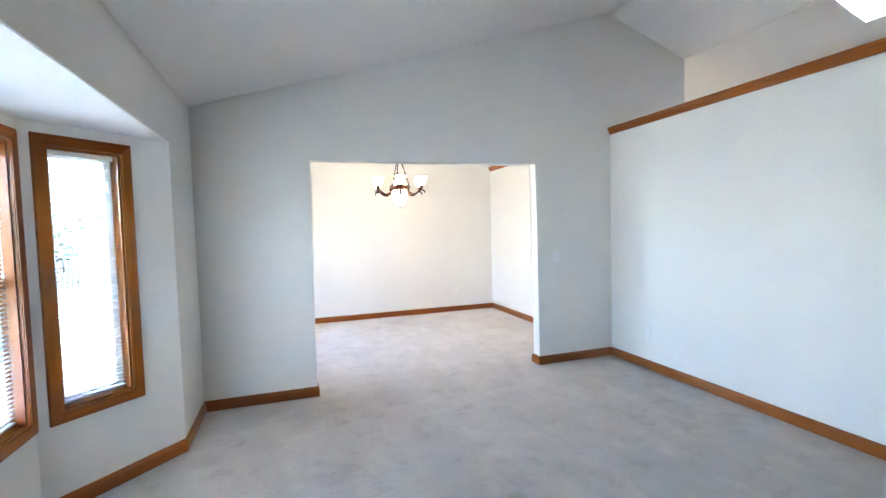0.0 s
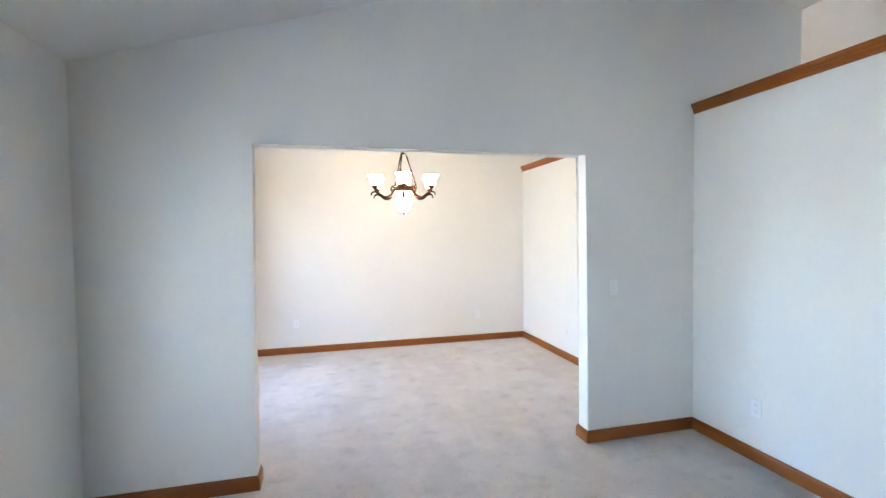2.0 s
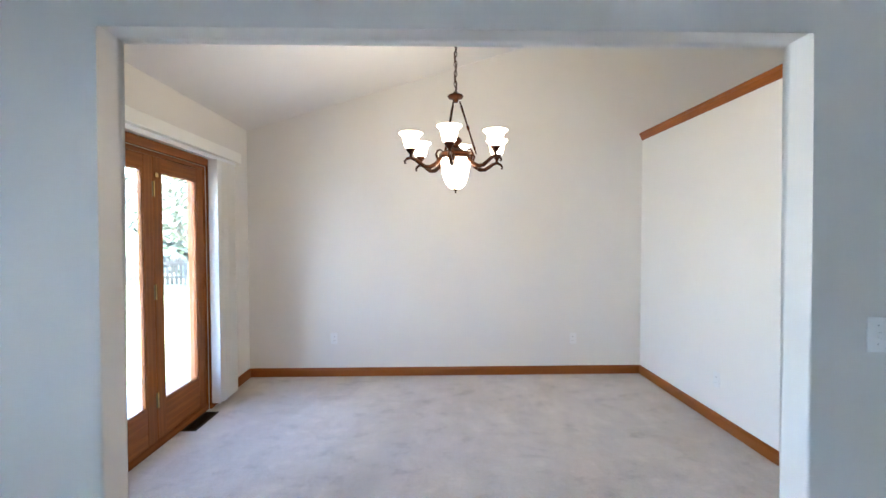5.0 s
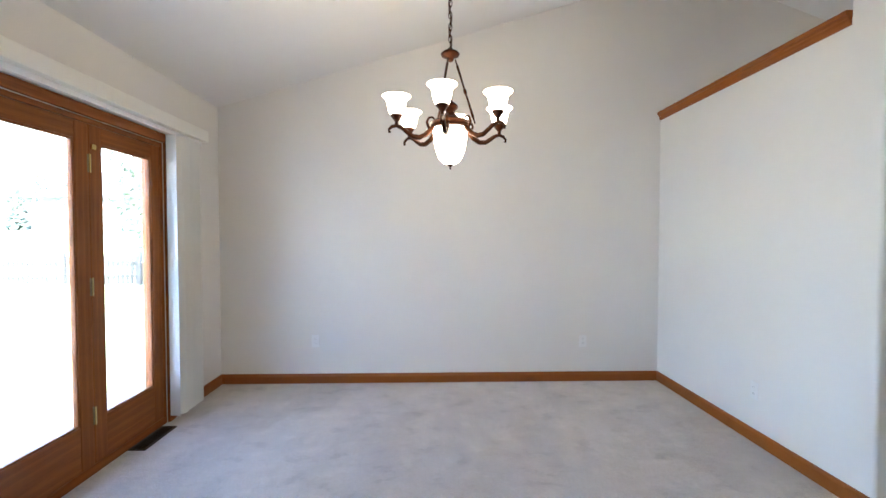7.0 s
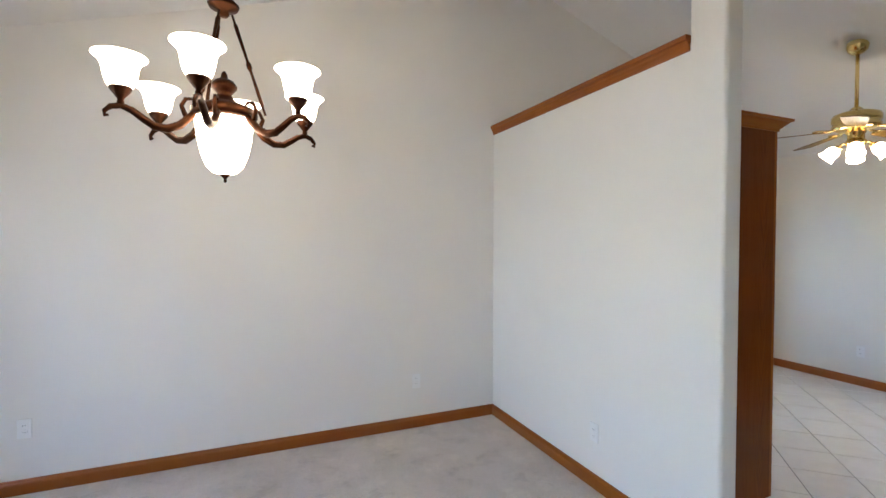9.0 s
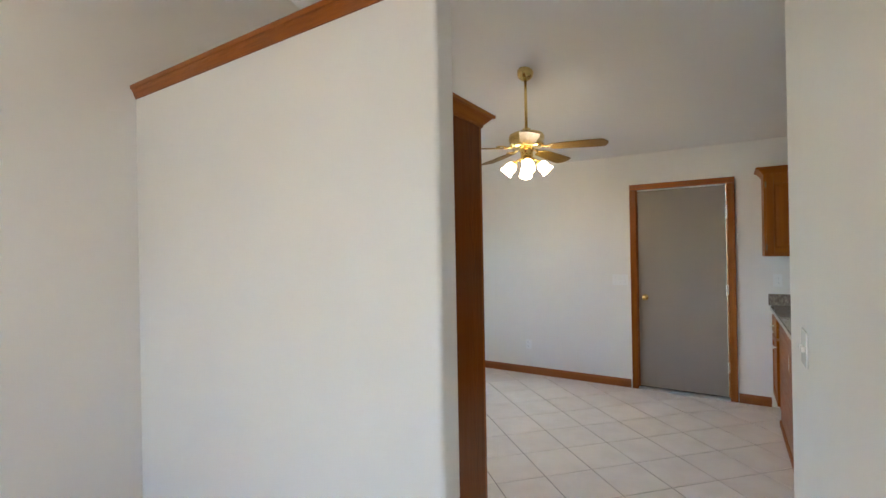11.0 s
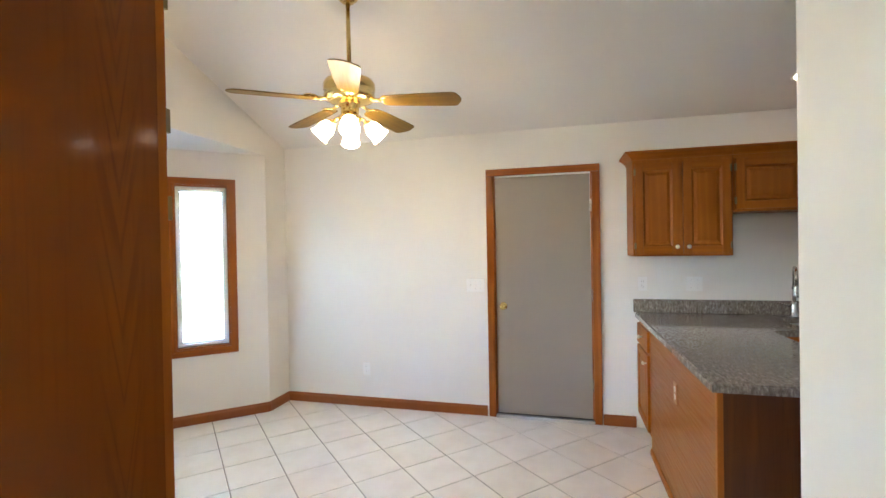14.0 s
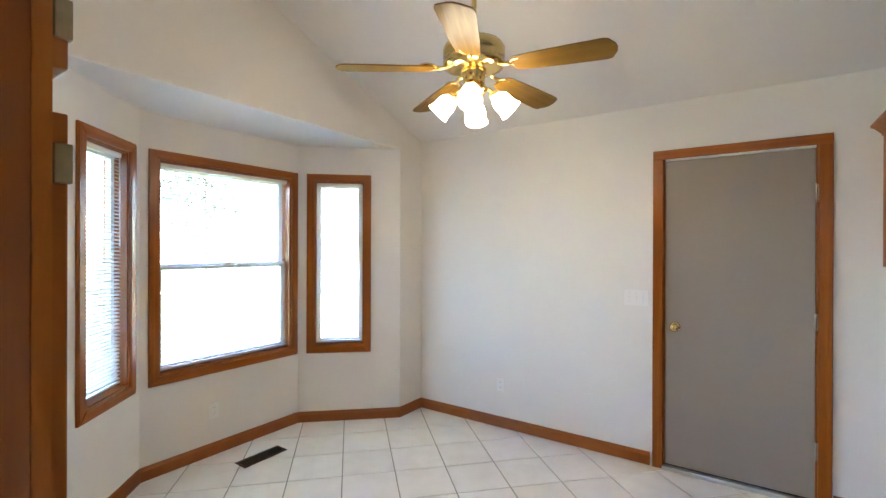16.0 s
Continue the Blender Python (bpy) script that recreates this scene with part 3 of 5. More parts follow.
def blind(m, w, z0, z1, tilt, wand_side):
    """A mini blind let down inside a window frame."""
    b = thing("mini_blind", m @ pose(0, 0, z1 - 0.012), "white aluminium mini blind lowered with its slats open", "blind", "blinds in the bay windows")
    g = 0.018
    part("head_rail", box(g, w - g, -0.062, -0.028, -0.028, 0.0, 0.003), SLAT, b)
    me = slat_mesh(w - 2 * g - 0.006, tilt)
    drop = z1 - z0 - 0.03
    n = int((drop - 0.05) / 0.0215)
    for k in range(n):
        s = new("slat", me)
        s.parent = b
        s.location = (g + 0.003, -0.045 + random.uniform(-0.0008, 0.0008), -0.04 - 0.0215 * k)
    zb = -0.04 - 0.0215 * n
    part("bottom_rail", box(g, w - g, -0.057, -0.033, zb - 0.010, zb, 0.003), SLAT, b)
    for x in ([0.12, w - 0.12] if w < 0.7 else [0.15, w / 2, w - 0.15]):
        part("ladder_cord", tube([(x, -0.0315, -0.02), (x, -0.0315, zb)], 0.0007, 4), CORD, b)
        part("ladder_cord", tube([(x, -0.0585, -0.02), (x, -0.0585, zb)], 0.0007, 4), CORD, b)
    x = 0.05 if wand_side == 0 else w - 0.05
    part("tilt_wand", tube([(x, -0.022, -0.03), (x, -0.020, -0.55)], 0.0035, 6), CORD, b)
    x2 = w - 0.06 if wand_side == 0 else 0.06
    part("pull_cord", tube([(x2, -0.022, -0.03), (x2, -0.021, -0.62)], 0.0012, 5), CORD, b)
    part("tassel", lathe([(0.002, 0.03), (0.005, 0.02), (0.006, 0.0)], 8, at=(x2, -0.021, -0.65)), CORD, b)
    return b


WL = "tall oak-cased casement window with a white sash"
for i in range(3):
    m, w = window("window_%d" % (i + 1), KB[i], KB[i + 1], *KHOLES[i], WZ0, WZ1, i == 1, WL if i != 1 else "wide oak-cased double-hung window with white sashes")
    blind(m, w, WZ0, WZ1, radians((3, 0, -20)[i]), (0, 1, 0)[i])
for i, (p, q, hole) in enumerate(LHOLES):
    m, w = window("window_%d" % (i + 4), p, q, *hole, LZ0, LZ1, i == 1, WL if i != 1 else "wide oak-cased double-hung window with white sashes")
    b = blind(m, w, LZ0, LZ1, radians((2, 0, -5)[i]), (0, 1, 0)[i])
    if i == 1:
        loop = [(w - 0.05 + 0.02 * math.sin(a), -0.018, -0.52 - 0.05 + 0.05 * math.cos(a)) for a in [k * math.pi / 6 for k in range(13)]]
        part("cord_loop", tube(loop, 0.004, 6), CORD, b, "looped white cord")


# ---- french doors with vertical blinds ----
def french_doors():
    m = turned((XL, FD1), (0, -1))
    d = thing("door_2", m, "pair of clear-finished wooden french doors with full glass", "french door", kind="structure")
    w = FD1 - FD0
    c = 0.062

    def board(nm, x0, x1, y0, y1, z0, z1, k, par=d, bev=0.004):
        return part(nm, box(x0, x1, y0, y1, z0, z1, bev), FIR[k], par)

    board("side_casing", -c, -0.001, 0.001, 0.02, CZ, FDZ + c, 2)
    board("side_casing", w + 0.001, w + c, 0.001, 0.02, CZ, FDZ + c, 2)
    board("top_casing", 0.0, w, 0.001, 0.022, FDZ + 0.001, FDZ + c, 0)
    board("side_jamb", 0.001, 0.022, -0.139, -0.001, 0.0, FDZ - 0.001, 2)
    board("side_jamb", w - 0.022, w - 0.001, -0.139, -0.001, 0.0, FDZ - 0.001, 2)
    board("head_jamb", 0.023, w - 0.023, -0.139, -0.001, FDZ - 0.03, FDZ - 0.001, 0)
    part("sill", box(0.001, w - 0.001, -0.16, 0.0005, CZ, 0.0225, 0.003), FIR[0], d, "wooden door sill")
    mid = FD1 - 5.618
    for x0, x1 in ((0.025, mid - 0.002), (mid + 0.002, w - 0.025)):
        leaf = part("door_leaf", box(x0, x0 + 0.098, -0.05, -0.008, 0.024, FDZ - 0.032, 0.004), FIR[2], d)
        st = 0.098
        part("stile", box(x1 - st, x1, -0.05, -0.008, 0.024, FDZ - 0.032, 0.004), FIR[2], leaf)
        part("top_rail", box(x0 + st + 0.0005, x1 - st - 0.0005, -0.049, -0.009, 1.842, FDZ - 0.033, 0.003), FIR[0], leaf)
        part("bottom_rail", box(x0 + st + 0.0005, x1 - st - 0.0005, -0.049, -0.009, 0.025, 0.272, 0.003), FIR[0], leaf)
        gx0, gx1, gz0, gz1 = x0 + st, x1 - st, 0.272, 1.842
        b = 0.011
        for a in ((gx0, gx0 + b, gz0, gz1), (gx1 - b, gx1, gz0, gz1), (gx0 + b, gx1 - b, gz0, gz0 + b), (gx0 + b, gx1 - b, gz1 - b, gz1)):
            part("glazing_bead", box(a[0], a[1], -0.044, -0.014, a[2], a[3], 0.003), FIR[2], leaf)
        pane = part("pane", box(gx0 + 0.004, gx1 - 0.004, -0.032, -0.028, gz0 + 0.004, gz1 - 0.004), GLASS, leaf)
        pane.visible_shadow = False
    for z in (1.72, 1.03, 0.30):
        hg = part("hinge", box(mid - 0.014, mid + 0.014, -0.0075, -0.003, z - 0.05, z + 0.05, 0.001), OLDBRASS, d, "aged brass hinge")
        part("hinge_pin", tube([(mid, -0.001, z - 0.052), (mid, -0.001, z + 0.052)], 0.005, 8), BRASS, hg)
    part("top_latch", box(mid - 0.045, mid - 0.012, -0.0075, 0.004, 1.80, 1.83, 0.003), BRASS, d, "small brass latch")
    xk = FD1 - 4.925
    for z, r in ((1.055, 0.02), (0.905, 0.027)):
        bm = bmesh.new()
        lathe([(0.030, 0.0), (0.030, 0.006), (0.012, 0.010), (0.010, 0.030), (r * 0.7, 0.036), (r, 0.048), (r * 0.8, 0.060), (0.004, 0.064)], 16, bm)
        bmesh.ops.rotate(bm, verts=bm.verts, cent=(0, 0, 0), matrix=Matrix.Rotation(radians(-90), 3, "X"))
        bmesh.ops.translate(bm, verts=bm.verts, vec=(xk, -0.008, z))
        part("door_knob" if z < 1 else "deadbolt", bm, BRASS, d, "polished brass knob" if z < 1 else "polished brass deadbolt", True)


french_doors()


def vertical_blind():
    b = thing("vertical_blind", pose(XL, 0, 0), "cream vinyl vertical blind stacked open beside the french doors", "blind")
    part("valance", box(0.012, 0.115, 4.62, 6.735, 2.062, 2.150, 0.006), VANE, b, "cream valance over the doors")
    part("track", box(0.04, 0.075, 4.68, 6.71, 2.03, 2.061, 0.003), SLAT, b)
    ys = [6.285] + [6.328 + 0.0215 * k for k in range(13)]
    for k, y in enumerate(ys):
        bm = bmesh.new()
        turn = radians((104, 58)[k > 0] + random.uniform(-4, 4))
        zt, zb = 2.028, 0.022 + random.uniform(-0.004, 0.004)
        rows = []
        for j in range(7):
            s = -0.044 + 0.088 * j / 6
            bow = 0.006 * (1 - (s / 0.044) ** 2)
            lo, hi = [], []
            for t in (-0.0006, 0.0006):
                x, yy = s * math.sin(turn) + (bow + t) * math.cos(turn), s * math.cos(turn) + (bow + t) * math.sin(turn)
                lo.append(bm.verts.new((0.068 + x, y + yy, zb)))
                hi.append(bm.verts.new((0.068 + x, y + yy, zt)))
            rows.append((lo, hi))
        for (la, ha), (lb, hb) in zip(rows, rows[1:]):
            bm.faces.new((la[0], lb[0], hb[0], ha[0]))
            bm.faces.new((la[1], ha[1], hb[1], lb[1]))
            bm.faces.new((la[0], la[1], lb[1], lb[0]))
            bm.faces.new((ha[0], hb[0], hb[1], ha[1]))
        bm.faces.new((rows[0][0][0], rows[0][1][0], rows[0][1][1], rows[0][0][1]))
        bm.faces.new((rows[-1][0][0], rows[-1][0][1], rows[-1][1][1], rows[-1][1][0]))
        part("vane", bm, VANE, b)


vertical_blind()


# ---- kitchen door ----
def kitchen_door():
    m = turned((XF, KD0), (0, 1))
    d = thing("door_1", m, "closed flat grey-painted door in an oak casing", "door", kind="structure")
    w, c = KD1 - KD0, 0.06
    for x0, x1 in ((-c, 0.004), (w - 0.004, w + c)):
        part("side_casing", box(x0, x1, 0.001, 0.021, KZ, KDZ - 0.005, 0.005), OAK[2], d)
    part("top_casing", box(-c, w + c, 0.001, 0.023, KDZ - 0.004, KDZ + 0.055, 0.005), OAK[0], d)
    part("jamb", box(0.001, 0.014, -0.139, -0.001, KZ, KDZ - 0.001), OAK[2], d)
    part("jamb", box(w - 0.014, w - 0.001, -0.139, -0.001, KZ, KDZ - 0.001), OAK[2], d)
    part("head_jamb", box(0.014, w - 0.014, -0.139, -0.001, KDZ - 0.014, KDZ - 0.001), TRIM_WHITE, d)
    part("slab", box(0.017, w - 0.017, -0.045, -0.002, 0.019, KDZ - 0.018, 0.002), DOORGREY, d, "flat grey-painted door slab")
    for x0, x1 in ((0.0145, 0.034), (w - 0.034, w - 0.0145)):
        part("door_stop", box(x0, x1, -0.062, -0.0465, 0.017, KDZ - 0.0145), OAK[2], d)
    part("door_stop", box(0.0345, w - 0.0345, -0.062, -0.0465, KDZ - 0.034, KDZ - 0.0145), OAK[0], d)
    part("sweep", box(0.0145, w - 0.0145, -0.046, -0.006, 0.0105, 0.0185), BLACKGAP, d)
    part("threshold", box(0.002, w - 0.002, -0.13, 0.03, KZ, 0.010, 0.004), ALU, d, "aluminium threshold")
    for z in (1.79, 1.045, 0.30):
        hg = part("hinge", box(0.004, 0.022, -0.001, 0.003, z - 0.05, z + 0.05, 0.001), CHROME, d)
        part("hinge_pin", tube([(0.014, 0.006, z - 0.052), (0.014, 0.006, z + 0.052)], 0.006, 8), CHROME, hg)
    bm = lathe([(0.033, 0.0), (0.033, 0.005), (0.024, 0.010), (0.011, 0.014), (0.010, 0.030), (0.020, 0.036), (0.027, 0.048), (0.026, 0.058), (0.018, 0.066), (0.004, 0.068)], 20)
    bmesh.ops.rotate(bm, verts=bm.verts, cent=(0, 0, 0), matrix=Matrix.Rotation(radians(-90), 3, "X"))
    bmesh.ops.translate(bm, verts=bm.verts, vec=(w - 0.075, -0.002, 0.945))
    part("door_knob", bm, BRASS, d, "polished brass knob", True)
    part("strike_plate", box(w - 0.017, w - 0.0135, -0.03, 0.0, 0.91, 0.98), OLDBRASS, d)


kitchen_door()


# ---- cabinets ----
def raised_door(nm, par, w, h, m, knob=None, pull_z=None, hinge_x=None):
    """A raised-panel door: x across, y outward, z up, placed by m under its cabinet."""
    f = 0.055
    door = part(nm, box(0, f, 0, 0.019, 0, h, 0.003), CAB[2], par)
    door.matrix_basis = m
    part("stile", box(w - f, w, 0, 0.019, 0, h, 0.003), CAB[2], door)
    part("rail", box(f + 0.0003, w - f - 0.0003, 0, 0.0185, 0, f, 0.003), CAB[0], door)
    part("rail", box(f + 0.0003, w - f - 0.0003, 0, 0.0185, h - f, h, 0.003), CAB[0], door)
    bm = bmesh.new()
    a, b, c = f + 0.0005, f + 0.012, f + 0.036
    loops = []
    for i, y in ((a, 0.016), (b, 0.007), (b + 0.004, 0.007), (c, 0.0155)):
        loops.append([bm.verts.new((x, y, z)) for x, z in ((i, i), (w - i, i), (w - i, h - i), (i, h - i))])
    for p, q in zip(loops, loops[1:]):
        for k in range(4):
            bm.faces.new((p[k], p[(k + 1) % 4], q[(k + 1) % 4], q[k]))
    bm.faces.new(loops[-1])
    lo = [bm.verts.new((x, 0.002, z)) for x, z in ((a, a), (w - a, a), (w - a, h - a), (a, h - a))]
    bm.faces.new(lo)
    for k in range(4):
        bm.faces.new((lo[k], lo[(k + 1) % 4], loops[0][(k + 1) % 4], loops[0][k]))
    part("raised_panel", bm, CAB[2], door)
    if knob:
        bm = lathe([(0.006, 0.0), (0.005, 0.012), (0.013, 0.018), (0.015, 0.024), (0.010, 0.030), (0.002, 0.031)], 14)
        bmesh.ops.rotate(bm, verts=bm.verts, cent=(0, 0, 0), matrix=Matrix.Rotation(radians(-90), 3, "X"))
        bmesh.ops.translate(bm, verts=bm.verts, vec=(knob[0], 0.019, knob[1]))
        part("knob", bm, KNOB, door, "small bright nickel knob", True)
    if hinge_x is not None:
        for z in (0.035, h - 0.085):
            part("hinge", box(hinge_x - 0.006, hinge_x + 0.006, 0.004, 0.022, z, z + 0.048, 0.002), OLDBRASS, door, "dark bronze hinge")
    return door


CROWN = [(0, 0), (0.006, 0), (0.008, 0.012), (0.018, 0.022), (0.030, 0.034), (0.040, 0.044), (0.052, 0.048), (0.054, 0.060), (0.0, 0.060)]


def wall_cabinet(y0, y1, z0, z1, label, knob_low=True, end=False):
    """A wall cabinet on the kitchen wall; local x runs towards the back wall's far end, y out of the wall."""
    m = turned((XF - 0.001, y0), (0, 1))
    w, dp = y1 - y0, 0.31
    c = thing("wall_cabinet", m @ pose(0, 0, z0), label, "cabinet", "wall cabinets over the sink")
    h = z1 - z0
    part("body", box(0, w, 0, dp - 0.02, 0, h), CAB[2], c)
    bm = box(0, 0.03, dp - 0.0195, dp, 0, h)
    box(w - 0.03, w, dp - 0.0195, dp, 0, h, 0, bm)
    box(0.03, w - 0.03, dp - 0.0195, dp - 0.0005, h - 0.04, h, 0, bm)
    box(0.03, w - 0.03, dp - 0.0195, dp - 0.0005, 0, 0.03, 0, bm)
    box(w / 2 - 0.02, w / 2 + 0.02, dp - 0.0195, dp - 0.0005, 0.03, h - 0.04, 0, bm)
    part("face_frame", bm, CAB[2], c)
    dw, dh = w / 2 - 0.022, h - 0.05
    for k, x in enumerate((0.014, w / 2 + 0.008)):
        raised_door("cabinet_door", c, dw, dh, pose(x, dp + 0.001, 0.018), (dw - 0.03, 0.05) if k == 0 else (0.03, 0.05), None, 0.0 if k == 0 else dw)
    path = [(w, 0.0), (w, dp), (0, dp)] if end else [(w, dp), (0, dp)]
    bm = extrude_profile([(-o, u + h - 0.004) for o, u in CROWN], path)
    part("crown_moulding", bm, CAB[0], c)
    return c


wall_cabinet(3.362, 4.015, 1.371, 2.082, "two-door honey oak wall cabinet with raised panels and crown moulding", end=True)
wall_cabinet(2.45, 3.360, 1.678, 2.082, "short two-door honey oak wall cabinet above the sink")


def pantry():
    x0, x1, y0, y1 = XK + 0.002, 4.303, 5.27, 6.19
    c = thing("pantry_cabinet", pose(x0, y0, 0), "tall dark-grained oak pantry cabinet with crown moulding", "cabinet")
    dp, w, h = x1 - x0, y1 - y0, 2.058
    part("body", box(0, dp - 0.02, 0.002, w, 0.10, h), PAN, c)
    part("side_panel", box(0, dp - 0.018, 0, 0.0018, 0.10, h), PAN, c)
    bm = box(dp - 0.019, dp, 0, 0.04, 0.10, h)
    box(dp - 0.019, dp, w - 0.04, w, 0.10, h, 0, bm)
    box(dp - 0.019, dp - 0.0005, 0.04, w - 0.04, h - 0.05, h, 0, bm)
    box(dp - 0.019, dp - 0.0005, 0.04, w - 0.04, 0.10, 0.14, 0, bm)
    box(dp - 0.019, dp - 0.0005, 0.04, w - 0.04, 1.60, 1.70, 0, bm)
    part("face_frame", bm, CAB[2], c)
    part("toe_kick", box(0, dp - 0.075, 0.001, w, KZ, 0.0995), CAB[2], c)
    dw = w / 2 - 0.02
    # doors face the kitchen: local x of a door runs along -y
    for j, y in enumerate((0.018 + dw, w - 0.018)):
        for z0, hh in ((0.125, 1.498), (1.676, 0.365)):
            raised_door("cabinet_door", c, dw, hh, pose(dp + 0.001, y, z0, 0, 0, -90), ((0.03 if j == 0 else dw - 0.03), hh * 0.5 if hh > 1 else 0.05), None, dw if j == 0 else 0.0)
    part("crown_moulding", extrude_profile([(-o, u + h - 0.004) for o, u in CROWN], [(0, 0), (dp, 0), (dp, w)]), CAB[0], c)


pantry()

CT0, CT1 = 0.878, 0.915                  # countertop
PX, PY = 5.575, 3.965                    # free corner of the peninsula's top


def peninsula():
    y1, y0, x0 = PY - 0.03, 3.33, PX + 0.035
    c = thing("peninsula_cabinet", pose(0, 0, 0), "honey oak peninsula base with plain panelled sides", "cabinet")
    part("end_panel", box(x0, x0 + 0.019, y0, y1 - 0.02, KZ, CT0 - 0.001, 0.002), ENDPAN, c, "oak end panel toned darker than the back panel")
    part("back_panel", box(x0 + 0.002, 7.0, y1 - 0.019, y1, KZ, CT0 - 0.001, 0.002), SMOOTHOAK, c, "smooth honey oak panel")
    part("body", box(x0 + 0.02, 6.865, y0 + 0.02, y1 - 0.02, 0.10, CT0 - 0.001), CAB[2], c)
    part("inner_front", box(x0 + 0.02, 6.84, y0, y0 + 0.019, 0.10, CT0 - 0.001, 0.002), CAB[2], c)
    part("base_trim", extrude_profile([(0, 0), (0.011, 0), (0.011, 0.03), (0.004, 0.042), (0, 0.042)], [(x0, y0, KZ), (x0, y1, KZ), (7.0, y1, KZ)]), CAB[0], c)
    part("corner_stile", box(x0 - 0.006, x0 + 0.022, y1 - 0.02, y1 + 0.004, KZ, CT0 - 0.001, 0.003), CAB[2], c)


peninsula()


def end_cabinet():
    y1 = PY - 0.03
    c = thing("base_cabinet", pose(7.002, y1, 0), "narrow honey oak base cabinet with a drawer over a door", "cabinet")
    w = 0.468
    part("body", box(0, w, -0.36, -0.02, 0.10, CT0 - 0.001), CAB[2], c)
    bm = box(0, 0.035, -0.0195, 0.0, 0.10, CT0 - 0.001)
    box(w - 0.03, w, -0.0195, 0.0, 0.10, CT0 - 0.001, 0, bm)
    box(0.035, w - 0.03, -0.0195, -0.0005, CT0 - 0.03, CT0 - 0.001, 0, bm)
    box(0.035, w - 0.03, -0.0195, -0.0005, 0.66, 0.70, 0, bm)
    box(0.035, w - 0.03, -0.0195, -0.0005, 0.10, 0.14, 0, bm)
    part("face_frame", bm, CAB[2], c)
    part("toe_kick", box(0, w, -0.30, -0.07, KZ, 0.0995), CAB[2], c)
    dr = part("drawer_front", box(0.022, w - 0.018, 0.001, 0.02, 0.69, 0.84, 0.005), CAB[0], c)
    raised_door("cabinet_door", c, w - 0.04, 0.545, pose(0.022, 0.001, 0.125))
    for par, z in ((dr, 0.765), (c, 0.61)):
        bm = lathe([(0.006, 0.0), (0.005, 0.012), (0.013, 0.018), (0.015, 0.024), (0.010, 0.030), (0.002, 0.031)], 14)
        bmesh.ops.rotate(bm, verts=bm.verts, cent=(0, 0, 0), matrix=Matrix.Rotation(radians(-90), 3, "X"))
        bmesh.ops.translate(bm, verts=bm.verts, vec=(w / 2 if z > 0.7 else 0.06, 0.02, z))
        part("knob", bm, KNOB, par, "small bright nickel knob", True)


end_cabinet()


def sink_run():
    c = thing("sink_cabinet", pose(0, 0, 0), "honey oak base cabinet under the kitchen sink", "cabinet")
    part("body", box(6.87, XF - 0.002, 1.20, 3.57, 0.10, 0.66), CAB[2], c)
    part("front_rail", box(6.87, 6.889, 1.20, 3.325, 0.6605, CT0 - 0.001), CAB[1], c)
    part("toe_kick", box(6.94, XF - 0.002, 1.20, 3.57, KZ, 0.0995), CAB[2], c)
    for k in range(4):
        raised_door("cabinet_door", c, 0.43, 0.70, pose(6.869, 1.45 + 0.45 * k, 0.13, 0, 0, 90), (0.03, 0.64))


sink_run()


